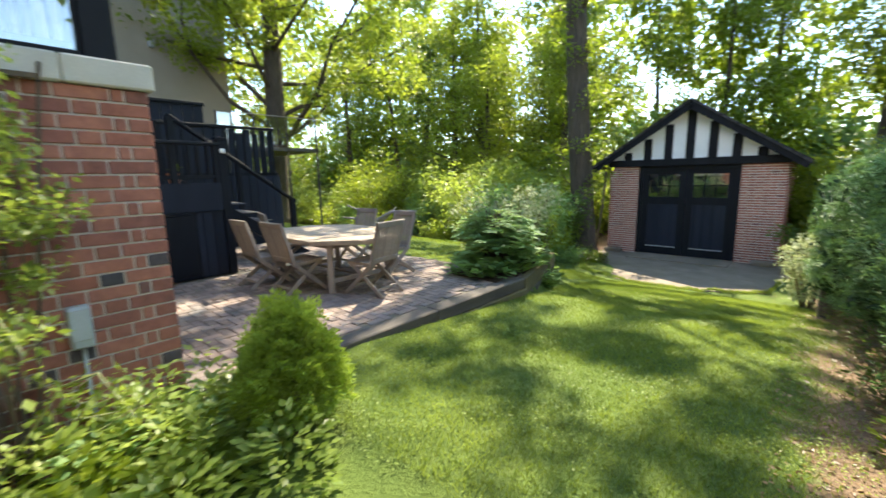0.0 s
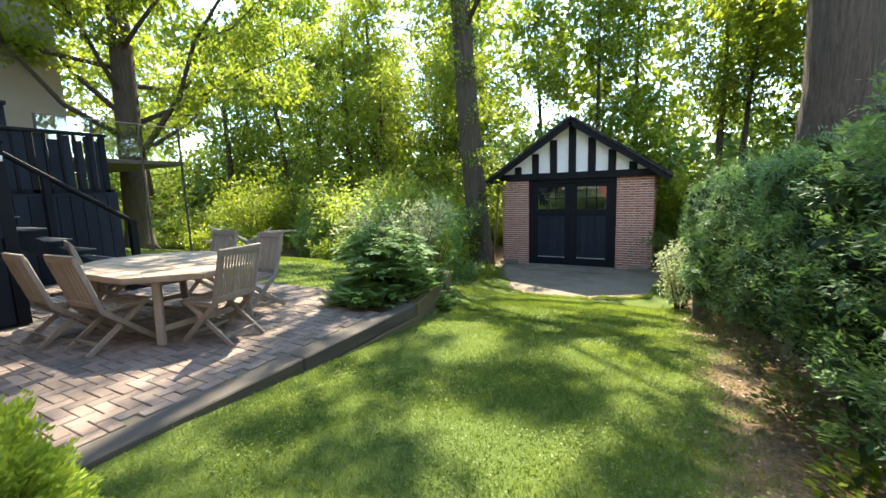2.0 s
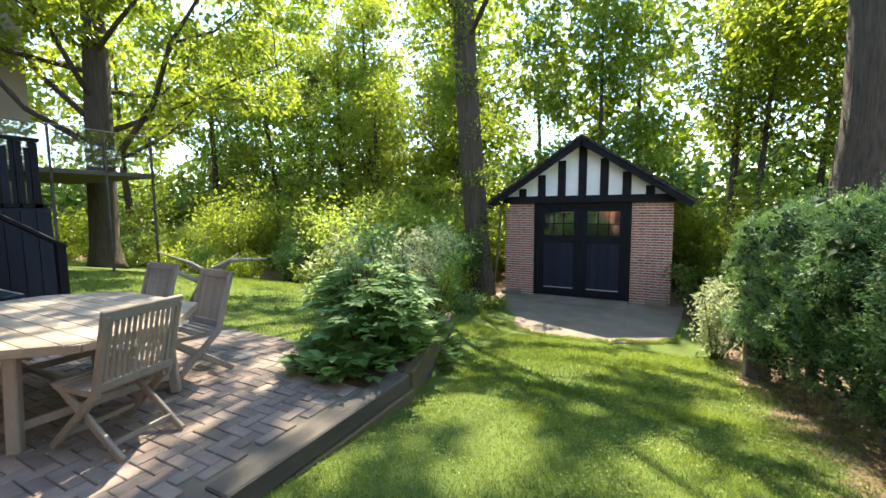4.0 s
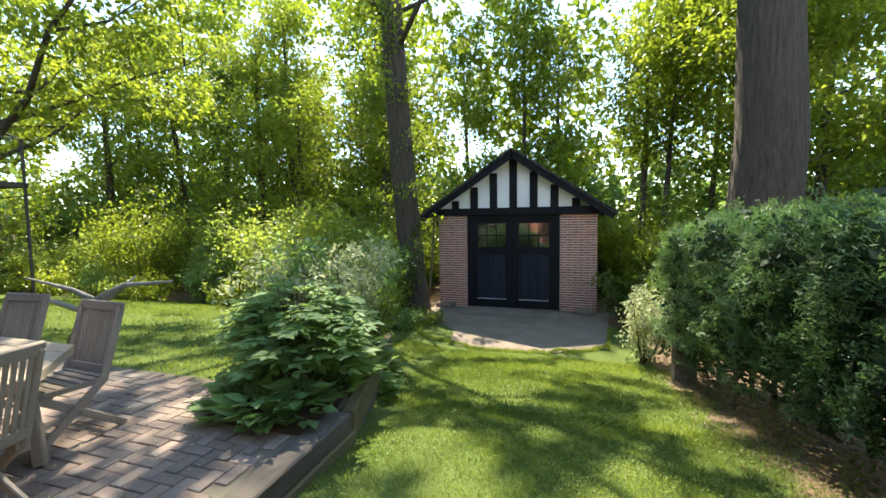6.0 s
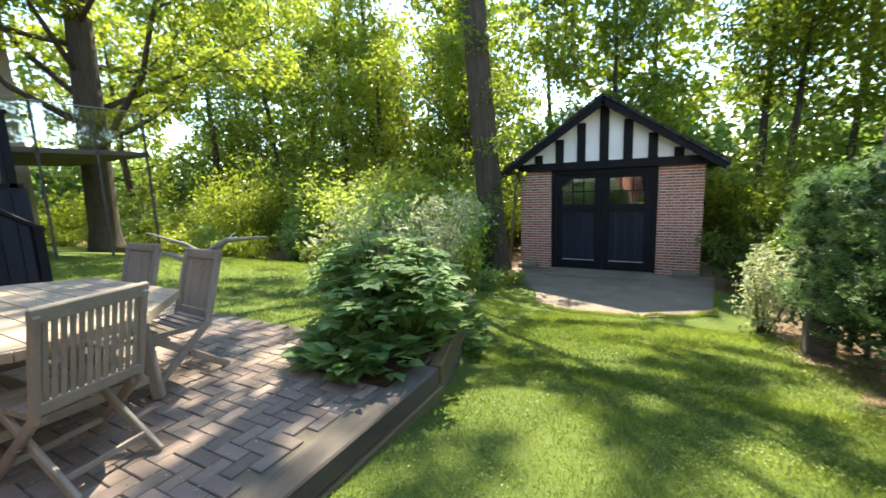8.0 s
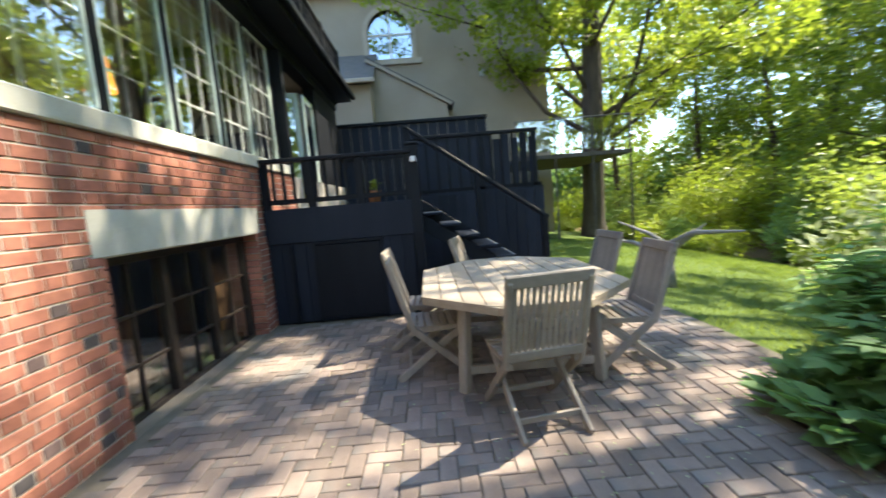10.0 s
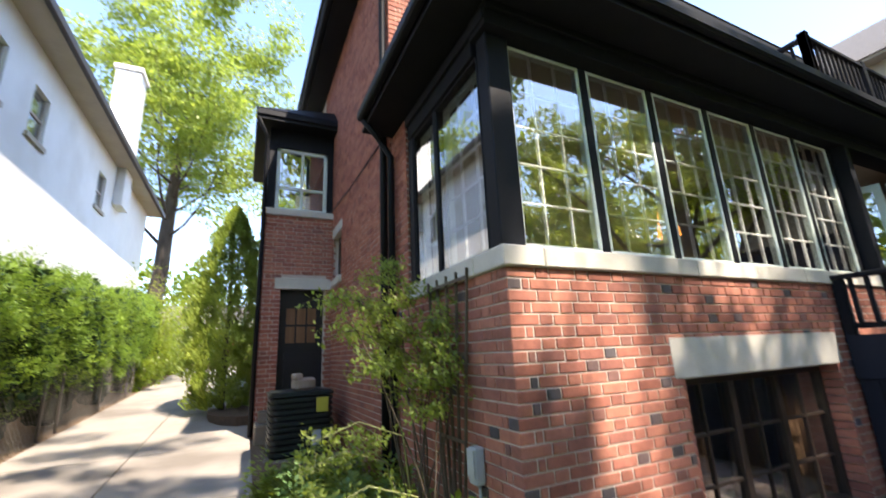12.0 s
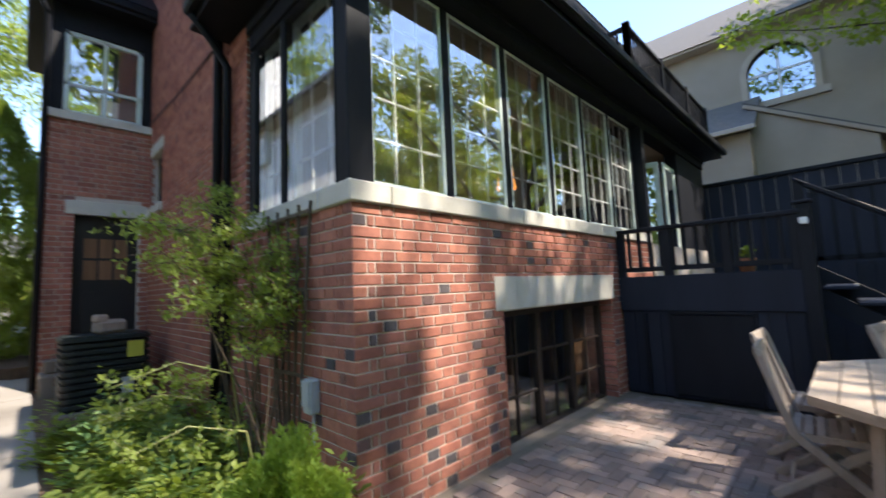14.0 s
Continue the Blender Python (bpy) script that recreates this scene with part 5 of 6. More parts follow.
def tree(name, label, x, y, r, height, fork, spread, leaves, size, mat, seed, lean=(0, 0), limbs=12, low=0.35, bark=None, clump=1.3, seg=14, per=None, base_z=None, taper=0.55, sprays=0):
    """A tapered trunk with limbs, and a crown of leaf clumps round the limb ends."""
    rng, nrng = random.Random(seed), np.random.default_rng(seed)
    z = ground(x, y) - 0.1 if base_z is None else base_z
    t = thing(name, label, "tree", (x, y, z))
    g = Geo()
    top = Vector((lean[0], lean[1], height * 0.92))
    pts = [Vector((0, 0, 0)), Vector((0, 0, 0.35)), Vector((0, 0, 1.0))] + [top * k + Vector((rng.uniform(-1, 1), rng.uniform(-1, 1), 0)) * r * 0.25 for k in (0.25, 0.42, 0.6, 0.78, 1.0)]
    g.tube(pts, [r * 1.45, r * 1.15, r, r * 0.92, r * 0.8, r * 0.58, r * 0.34, r * 0.08], seg, True, 0.10, rng)
    ends = []
    for i in range(limbs):
        k = low + (0.95 - low) * (i + rng.random() * 0.6) / limbs
        p = top * k
        a = i * 2.4 + rng.uniform(-0.4, 0.4)
        reach = spread * (1.0 - taper * max(0, k - low) / (1 - low)) * rng.uniform(0.7, 1.1)
        d = Vector((math.cos(a), math.sin(a), rng.uniform(0.1, 0.7)))
        path = limb_path(rng, p, d, reach, 5, 0.25, 0.4)
        rr = max(0.02, r * 0.32 * (1.05 - k))
        g.tube(path, [rr, rr * 0.8, rr * 0.6, rr * 0.42, rr * 0.25, rr * 0.1], 6)
        ends += path[2:]
        for q in path[2:5]:
            sub = limb_path(rng, q, Vector((rng.uniform(-1, 1), rng.uniform(-1, 1), rng.uniform(-0.2, 0.6))), reach * 0.45, 3, 0.3)
            g.tube(sub, [rr * 0.35, rr * 0.25, rr * 0.15, rr * 0.05], 5)
            ends += sub[1:]
    part("trunk", g, bark or M_BARK, t, "rough grey-brown bark", smooth=True)
    ends.append(top)
    cr = [clump * rng.uniform(0.55, 1.2) for _ in ends]
    n = per or max(8, int(leaves / len(ends)))
    me = leafy("crown", nrng, [tuple(e) for e in ends], cr, n, size, mat, 0.6, 0.5)
    ob = new("crown", me)
    ob.parent = t
    if sprays:
        # short leafy shoots growing out of the trunk
        srng = random.Random(seed + 5)
        g, c = Geo(), []
        for i in range(sprays):
            p = top * (0.08 + 0.34 * i / sprays)
            a = srng.uniform(0, 6.283)
            path = limb_path(srng, p, Vector((math.cos(a), math.sin(a), srng.uniform(-0.1, 0.5))), srng.uniform(0.9, 2.6), 5, 0.3, 0.1)
            g.tube(path, [0.03, 0.025, 0.02, 0.015, 0.01, 0.004], 5)
            c += [tuple(q) for q in path[1:]]
        part("shoot", g, bark or M_BARK, t, smooth=True)
        ob = new("shoot_leaves", leafy("shoot_leaves", nrng, c, [0.42] * len(c), 34, 0.13, mat, 0.7, 0.4))
        ob.parent = t
    return t


# tall oak by the garage, great trunk behind the hedge, thin pair behind
tree("tree", "tall straight dark-barked tree beside the garage", -3.5, 14.3, 0.41, 26, 0.5, 10, 41000, 0.17, L_MAPLE, 3, (-1.2, -0.6), 34, 0.34, clump=0.42, taper=0.2, sprays=26)
tree("tree", "massive old tree trunk behind the clipped hedge", 5.95, 13.9, 0.84, 22, 0.5, 7.0, 16000, 0.19, L_MAPLE, 2, (0.9, 1.0), 12, 0.45, seg=26, clump=1.4)
tree("tree", "slender young tree behind the garage", 4.4, 21.5, 0.15, 13, 0.5, 3.0, 9000, 0.16, L_MAPLE, 3, (0.2, 0), 11, 0.38)
tree("tree", "slender leaning young tree behind the garage", 4.9, 20.4, 0.13, 12, 0.5, 2.8, 9000, 0.16, L_MAPLE, 4, (0.7, 0.2), 11, 0.4)
tree("tree", "large shade tree at the end of the garden", -17.5, 9.55, 0.5, 21, 0.5, 11.5, 84000, 0.21, L_LIME, 5, (0.5, 0.0), 26, 0.17, clump=1.0)
tree("tree", "leafy tree between the garage and the hedge", 8.0, 18.5, 0.2, 15, 0.5, 5.0, 21000, 0.22, L_LIME, 15, (-0.4, -0.4), 14, 0.3, clump=1.2, seg=9)
# woods along the end and the far side of the garden
wood_rng = random.Random(12)
for i, (x, y) in enumerate(((-8.5, 19), (-12, 23.5), (-16, 19.5), (-20, 25), (-24, 18.5), (-27, 24), (-15, 29), (-6, 27), (0.5, 27), (8.5, 22), (11, 17), (13, 26), (-1.5, 23.5), (-33, 22), (-22, 31))):
    mat = (L_MAPLE, L_DEEP, L_LIME, L_MAPLE)[i % 4]
    tree("tree", "leafy woodland tree at the garden's edge", x, y + 5.5, wood_rng.uniform(0.16, 0.32), wood_rng.uniform(15, 21), 0.5, wood_rng.uniform(4.2, 6.0), 9200, 0.27, mat, 20 + i, (wood_rng.uniform(-1, 1), wood_rng.uniform(-1, 1)), 12, 0.14, clump=1.6, seg=9)


def shrub(name, label, x, y, w, h, leaves, size, mat, seed, z=None, category="shrub", stems=9, flat=0.9, wide=0.5):
    rng, nrng = random.Random(seed), np.random.default_rng(seed)
    z = ground(x, y) - 0.03 if z is None else z
    t = thing(name, label, category, (x, y, z))
    g, ends = Geo(), []
    for i in range(stems):
        a = i * 2.4
        d = Vector((math.cos(a) * w / h * 0.7, math.sin(a) * w / h * 0.7, 1.0))
        path = limb_path(rng, (math.cos(a) * 0.06, math.sin(a) * 0.06, 0), d, h * rng.uniform(0.7, 1.0), 4, 0.18)
        r = 0.012 + 0.012 * h / 2
        g.tube(path, [r, r * 0.8, r * 0.6, r * 0.4, r * 0.2], 5)
        ends += path[1:]
        for q in path[2:]:
            ends.append(q + Vector((rng.uniform(-1, 1) * w * 0.25, rng.uniform(-1, 1) * w * 0.25, rng.uniform(-0.2, 0.1) * h)))
    part("stem", g, M_TWIG, t, smooth=True)
    me = leafy("foliage", nrng, [tuple(e) for e in ends], [w * 0.26 * rng.uniform(0.6, 1.2) for _ in ends], max(6, leaves // len(ends)), size, mat, flat, 0.4, wide)
    ob = new("foliage", me)
    ob.parent = t
    return t


# understorey in front of the woods
under = random.Random(5)
# nearer trees that fill the left-hand edge
for i, (x, y, h) in enumerate(((-13.5, 22.0, 11), (-25, 19.5, 15), (-8.0, 21.5, 11), (-29, 16, 15), (-18, 24, 17))):
    tree("tree", "broad leafy tree at the garden's edge", x, y, 0.24, h, 0.5, 4.2, 8600, 0.2, (L_LIME, L_MAPLE)[i % 2], 140 + i, (0.5, -0.5), 15, 0.14, clump=1.25, seg=9)
spots = [(-6.2, 15.6), (-8.0, 14.5), (-10, 15.8), (-12, 15.0), (-14, 16), (-16.2, 14.6), (-18.5, 15.4), (-21, 13.8), (-23.5, 13), (-25.5, 11), (-5.0, 17.5), (-9, 18), (-13, 18.5), (-17.5, 18), (3.4, 17.0), (3.6, 19), (6, 18.5), (8.5, 16.5), (9.5, 13), (-1, 22), (2, 22.5), (-4.6, 20.5), (10, 10), (-27, 8.6)]
for i, (x, y) in enumerate(spots):
    h = under.uniform(2.0, 4.2)
    shrub("shrub", "dense leafy woodland shrub", x, y, h * under.uniform(0.8, 1.1), h, 6500, 0.15, (L_LIME, L_FRESH, L_FRESH, L_FERN, L_MAPLE)[i % 5], 60 + i, stems=8)
# low plants along the far edge of the lawn
for i in range(14):
    x = -24 + i * 1.55
    shrub("shrub", "low pale-leaved border plant at the lawn's edge", x, 12.9 + 0.5 * math.sin(i * 1.7) - max(0, -x - 14) * 0.25, 1.2, 0.9 + 0.3 * (i % 3), 1300, 0.13, (L_FRESH, L_LIME, L_FERN)[i % 3], 120 + i, stems=6)

# distant wood that closes the view
def far_wood(name, pts, seed, mat, n, h):
    nrng = np.random.default_rng(seed)
    c, r = [], []
    for x, y in pts:
        for k in range(9):
            c.append((x + nrng.uniform(-3, 3), y + nrng.uniform(-3, 3), h * (0.04 + 0.96 * (k + nrng.random()) / 9) - 1.5))
            r.append(nrng.uniform(1.6, 3.2))
    ob = new(name, leafy(name, nrng, c, r, n, 0.68, mat, 0.8, 0.4, 0.6))
    return tagged(ob, "far deciduous wood behind the gardens", "woods", kind="stuff")


far_wood("far_wood", [(-46 + i * 4.0, 38 + 4 * math.sin(i)) for i in range(20)], 3, L_MAPLE, 200, 30)
far_wood("far_wood", [(-44 + 2 * math.sin(i), 6 + i * 4.0) for i in range(9)], 4, L_LIME, 230, 28)
far_wood("far_wood", [(26 + 3 * math.sin(i), 4 + i * 5.0) for i in range(8)], 5, L_MAPLE, 190, 25)


far_wood("far_wood", [(-44 + i * 3.0, 33 + 2 * math.sin(i)) for i in range(24)], 6, L_FERN, 180, 5)
far_wood("far_wood", [(-38 + 2 * math.sin(i), 2 + i * 3.0) for i in range(12)], 7, L_FERN, 150, 5)
far_wood("far_wood", [(19 + 2 * math.sin(i), 6 + i * 3.0) for i in range(10)], 8, L_DEEP, 150, 5)


far_wood("far_wood", [(-16 + i * 3.5, -62 + 3 * math.sin(i)) for i in range(12)], 9, L_MAPLE, 170, 15)


# ---- clipped hedges ----
def hedge(name, label, path, half, top, bottom, per_m2, size, mat, seed, reps=60, skirt=0.0):
    """A clipped hedge: twig stems in near-black boxes coloured as inner shade, and a skin of short sprays. path: x, y
    pairs; top, bottom: functions of y.
    """
    nrng = np.random.default_rng(seed)
    h = thing(name, label, "hedge")
    g = Geo()
    P, D, F, S = [], [], [], []
    for (xa, ya), (xb, yb) in zip(path, path[1:]):
        L = math.hypot(xb - xa, yb - ya)
        n = max(2, int(L / 0.5))
        for i in range(n):
            t = (i + 0.5) / n
            x, y = xa + (xb - xa) * t, ya + (yb - ya) * t
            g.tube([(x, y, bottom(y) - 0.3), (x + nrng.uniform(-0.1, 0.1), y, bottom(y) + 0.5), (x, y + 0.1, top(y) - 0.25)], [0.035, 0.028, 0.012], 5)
            # filler box coloured as the hedge's inner shade; skirt carries it lower
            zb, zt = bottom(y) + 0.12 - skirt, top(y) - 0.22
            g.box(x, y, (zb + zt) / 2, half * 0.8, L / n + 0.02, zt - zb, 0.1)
        ht = top((ya + yb) / 2) - bottom((ya + yb) / 2)
        count = int(per_m2 * L * (2 * ht + 2 * half))
        t, k = nrng.random(count), nrng.random(count)
        s = k * (2 * ht + 2 * half)
        x, y = xa + (xb - xa) * t, ya + (yb - ya) * t
        zt, zb = np.array([top(v) for v in y]), np.array([bottom(v) for v in y])
        side = np.where(s < ht, -1.0, np.where(s < ht + 2 * half, 0.0, 1.0))
        z = np.where(side == 0, zt, zb + (zt - zb) * np.where(s < ht, s / ht, (s - ht - 2 * half) / ht))
        off = np.where(side == 0, (s - ht) - half, side * half)
        lump = np.array([noise.noise(Vector((a * 1.7, b * 1.7, c * 1.7))) for a, b, c in zip(x, y, z)]) * 0.2
        lump = lump + np.array([noise.noise(Vector((a * 5.5, b * 5.5, c * 3.0))) for a, b, c in zip(x, y, z)]) * 0.21 + nrng.normal(0, 0.025, count)
        off = off + np.where(side == 0, 0, side * lump)
        z = z + np.where(side == 0, lump, 0)
        low = (z - zb) / np.maximum(zt - zb, 0.1)
        off = np.where((side != 0) & (low < 0.15), off * 0.75, off)
        P.append(np.stack([x + off, y, z], 1))
        d = np.stack([np.where(side == 0, 0, side), np.zeros(count), np.where(side == 0, 1.0, 0.35)], 1) + nrng.normal(0, 0.55, (count, 3))
        D.append(d)
        S.append(side)
        F.append(nrng.normal(0, 0.6, (count, 3)) + np.array([0, 0, 1.0]))
    P, D, F = np.concatenate(P), np.concatenate(D), np.concatenate(F)
    S = np.concatenate(S)
    seen = (S < 0.5) | (nrng.random(len(S)) < 0.12)
    P, D, F = P[seen], D[seen], F[seen]
    part("core", g, M_HEDGECORE, h, "twig stems and near-black filler, inner shade put into its colour")
    # darker leaves set behind the tufts, their hollows' shade put into the colour
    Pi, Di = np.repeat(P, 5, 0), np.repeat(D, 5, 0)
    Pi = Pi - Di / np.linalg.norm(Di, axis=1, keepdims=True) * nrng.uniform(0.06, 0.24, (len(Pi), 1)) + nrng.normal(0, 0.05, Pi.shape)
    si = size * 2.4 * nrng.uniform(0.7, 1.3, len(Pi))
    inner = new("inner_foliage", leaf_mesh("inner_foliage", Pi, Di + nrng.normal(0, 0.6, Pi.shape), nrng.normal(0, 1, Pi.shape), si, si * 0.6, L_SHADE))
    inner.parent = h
    # each tuft: many short needles fanned out of one shoot
    D /= np.linalg.norm(D, axis=1, keepdims=True)
    P = P + D * nrng.uniform(-0.04, 0.07, (len(P), 1))
    P5, D5, F5 = np.repeat(P, reps, 0), np.repeat(D, reps, 0), np.repeat(F, reps, 0)
    spread = size * 0.85
    P5 = P5 + D5 * nrng.uniform(-0.5, 2.6, (len(P5), 1)) * size + nrng.normal(0, spread, P5.shape)
    D5 = D5 * 0.9 + nrng.normal(0, 0.55, P5.shape)
    s = size * nrng.uniform(0.6, 1.3, len(P5))
    ob = new("foliage", leaf_mesh("foliage", P5, D5, F5, s, s * 0.3, mat))
    ob.parent = h
    return h


hedge("hedge", "dense dark green clipped yew hedge along the lawn", [(4.25, 0.4), (4.05, 4.0), (3.85, 7.5), (3.7, 9.6)], 0.62,
      lambda y: 1.62 - 0.055 * max(0, y - 2), lambda y: lawn_right(y) + 0.33, 92, 0.038, L_YEW, 8, 62)
hedge("hedge", "tall green clipped hedge behind the driveway fence", [(5.1, -1.5), (5.1, -6), (5.1, -11), (5.1, -16.5)], 0.5,
      lambda y: 2.72 + 0.075 * (-y - 4), lambda y: drive(y) + 0.85 + 0.25 * math.sin(y * 2.1), 52, 0.075, L_HEDGE, 9, 40, 0.75)


# ---- chain-link fence ----
def chain_fence(path, height, seed, gauge=0.0022, mesh=0.065):
    f = thing("chain_link_fence", "rusty galvanised chain-link fence in front of the hedge", "fence")
    for (xa, ya), (xb, yb) in zip(path, path[1:]):
        L = math.hypot(xb - xa, yb - ya)
        za, zb = (ground(xa, ya), ground(xb, yb))
        g = Geo()
        n = int(L / mesh)
        rows = int(height / mesh)
        def at(u, v):
            t = u / n
            return (xa + (xb - xa) * t + 0.004 * ((u + v) % 2), ya + (yb - ya) * t, za + (zb - za) * t + v * mesh)
        for i in range(n):
            for j in range(rows):
                a, b = (at(i, j), at(i + 1, j + 1)) if (i + j) % 2 == 0 else (at(i, j + 1), at(i + 1, j))
                g.tube([a, b], [gauge, gauge], 3, False)
        part("wire_mesh", g, M_WIRE, f)
        for k in range(int(L / 2.6) + 1):
            t = min(1, k * 2.6 / L)
            x, y, z = xa + (xb - xa) * t, ya + (yb - ya) * t, za + (zb - za) * t
            part("post", Geo().tube([(x + 0.03, y, z - 0.1), (x + 0.03, y, z + height + 0.05)], [0.025, 0.025], 8), M_WIRE, f, smooth=True)
        part("top_rail", Geo().tube([(xa + 0.03, ya, za + height), (xb + 0.03, yb, zb + height)], [0.015, 0.015], 8), M_WIRE, f, smooth=True)


chain_fence([(4.55, -2.5), (4.55, -8.5), (4.55, -14.5)], 1.25, 1)
chain_fence([(3.52, 4.6), (3.3, 9.8)], 0.62, 2, 0.0014)


# ---- planting ----
def leaf_spray(rng, base, d, length, n, size):
    """A compound leaf: leaflets in pairs along an arching stalk."""
    P, D = [], []
    d = Vector(d).normalized()
    p = Vector(base)
    side = d.cross(Vector((0, 0, 1))).normalized()
    for i in range(n):
        d = (d + Vector((0, 0, -0.09))).normalized()
        p = p + d * length / n
        for s in (-1, 1):
            P.append(tuple(p))
            D.append(tuple(d * 0.6 + side * s))
    P.append(tuple(p))
    D.append(tuple(d))
    return P, D


def compound_plant(name, label, x, y, z, h, w, stalks, size, mat, seed, flowers=None):
    rng = random.Random(seed)
    t = thing(name, label, "plant", (x, y, z))
    g, P, D = Geo(), [], []
    tips = []
    for i in range(stalks):
        a, lean = rng.uniform(0, 6.283), rng.uniform(0.05, 1.0)
        top = Vector((math.cos(a) * w * 0.5 * lean, math.sin(a) * w * 0.5 * lean, h * rng.uniform(0.55, 1.0) * (1.05 - 0.35 * lean)))
        root = Vector((top.x * 0.3, top.y * 0.3, 0))
        mid = root.lerp(top, 0.55) + Vector((0, 0, 0.08 * h))
        g.tube([root, mid, top], [0.007, 0.006, 0.003], 5)
        tips.append(top)
        for k in range(4):
            b = a + rng.uniform(-1.6, 1.6)
            q = root.lerp(top, rng.uniform(0.58, 1.0))
            p, d = leaf_spray(rng, q, (math.cos(b), math.sin(b), rng.uniform(0.0, 0.5)), rng.uniform(0.22, 0.38), 5, size)
            P += p
            D += d
    part("stem", g, M_TWIG, t, smooth=True)
    nrng = np.random.default_rng(seed)
    n = len(P)
    s = size * nrng.uniform(0.7, 1.3, n)
    ob = new("foliage", leaf_mesh("foliage", P, D, nrng.normal(0, 0.25, (n, 3)) + np.array([0, 0, 1.0]), s, s * 0.5, mat))
    ob.parent = t
    if flowers:
        me = leafy("flower", nrng, [tuple(v) for v in tips], [0.09] * len(tips), 40, 0.025, flowers, 1.4, -0.2, 0.6)
        fo = new("flower", me)
        fo.parent = t
    return t


compound_plant("perennial", "lush blue-green leafy perennial in the raised bed", -0.86, 4.75, -0.05, 1.12, 0.95, 76, 0.12, L_FERN, 31)
compound_plant("perennial", "lush blue-green leafy perennial in the raised bed", -1.2, 5.3, -0.05, 1.0, 1.0, 50, 0.12, L_FERN, 32)
shrub("shrub", "white-variegated shrub at the back of the bed", -1.3, 5.9, 0.95, 1.65, 5600, 0.07, L_PALE, 33, -0.25, stems=12)
shrub("shrub", "green shrub at the back of the bed", -1.95, 6.9, 1.4, 1.7, 5000, 0.09, L_FERN, 34, -0.4, stems=10)
shrub("shrub", "small yellow-green shrub in the bed", -0.95, 6.3, 0.4, 0.85, 1000, 0.05, L_LIME, 35, -0.1, stems=6)


def rosette(name, label, x, y, z, w, h, leaves, length, mat, seed):
    nrng = np.random.default_rng(seed)
    a = nrng.uniform(0, 6.283, leaves)
    r = nrng.uniform(0, 1, leaves) ** 0.5 * w * 0.5
    P = np.stack([np.cos(a) * r * 0.7, np.sin(a) * r * 0.7, nrng.uniform(0.02, h, leaves) * (1 - 0.5 * r / (w * 0.5))], 1)
    D = np.stack([np.cos(a), np.sin(a), nrng.uniform(-0.1, 0.7, leaves)], 1)
    s = length * nrng.uniform(0.6, 1.2, leaves)
    t = thing(name, label, "plant", (x, y, z))
    ob = new("foliage", leaf_mesh("foliage", P, D, nrng.normal(0, 0.2, (leaves, 3)) + np.array([0, 0, 1.0]), s, s * 0.56, mat))
    ob.parent = t
    return t


def globe(x, y, z, w, h):
    """A dense domed dwarf conifer."""
    nrng = np.random.default_rng(50)
    t = thing("globe_shrub", "rounded lime-green dwarf conifer by the house corner", "shrub", (x, y, z))
    part("stem", Geo().tube([(0, 0, 0), (0, 0, h * 0.6)], [0.03, 0.015], 7), M_TWIG, t, smooth=True)
    n = 30000
    d = unit(nrng, n)
    d[:, 2] = np.abs(d[:, 2]) * 1.3 - 0.35
    lump = np.array([noise.noise(Vector(v) * 2.8) + 0.7 * noise.noise(Vector(v) * 6.5) for v in d]) * 0.36 + 0.98
    r = lump * nrng.uniform(0.72, 1.04, n)
    P = d * r[:, None] * np.array([w * 0.5, w * 0.5, h * 0.56]) + np.array([0, 0, h * 0.42])
    P[:, 2] = np.maximum(P[:, 2], 0.02)
    s = 0.030 * nrng.uniform(0.6, 1.3, n)
    ob = new("foliage", leaf_mesh("foliage", P, d + nrng.normal(0, 0.45, (n, 3)) + np.array([0, 0, 0.3]), nrng.normal(0, 1, (n, 3)), s, s * 0.42, L_GLOBE))
    ob.parent = t


for i, (x, y) in enumerate(((-1.05, 4.2), (-0.75, 4.16), (-0.48, 4.3), (-0.42, 4.7), (-1.12, 4.55), (-0.3, 5.1), (-0.25, 5.5))):
    rosette("hosta", "broad-leaved green plant at the bed's edge", x - 0.28 * max(0, y - 4.4), y - 0.06, -0.05, 0.52, 0.3, 80, 0.2, L_FERN, 40 + i)

for i, (x, y) in enumerate(((-0.08, 5.75), (-0.1, 6.1), (-0.15, 6.6), (-0.3, 7.0), (-0.9, 7.4), (-0.5, 7.5))):
    rosette("fern", "drooping green fern along the bed's lower edge", x - 0.06 - 0.31 * (y - 4.45), y, ground(x, y), 0.45, 0.4, 110, 0.15, (L_FERN, L_DEEP)[i % 2], 360 + i)

# bed along the side wall
globe(0.64, 0.40, -0.13, 0.60, 0.86)
bed = random.Random(9)
for i in range(64):
    x, y = bed.uniform(0.12, 1.2), bed.uniform(-3.2, 0.15)
    if y > -0.4 and x > 0.75:
        x -= 0.4
    rosette("groundcover", "leafy green groundcover in the side bed", x, y, ground(x, y) - 0.01, 0.55, 0.36 + 0.14 * (i % 3), 190, 0.08, (L_FERN, L_FRESH, L_LIME, L_FRESH)[i % 4], 200 + i)
for x, y in ((1.0, -0.35), (0.75, -0.9), (1.2, -1.0), (0.35, 0.55), (0.15, 0.35), (1.05, 0.15)):
    rosette("groundcover", "leafy bright green groundcover in the side bed", x, y, ground(x, y) - 0.01, 0.6, 0.5, 260, 0.075, L_FRESH, int(300 + 10 * x))


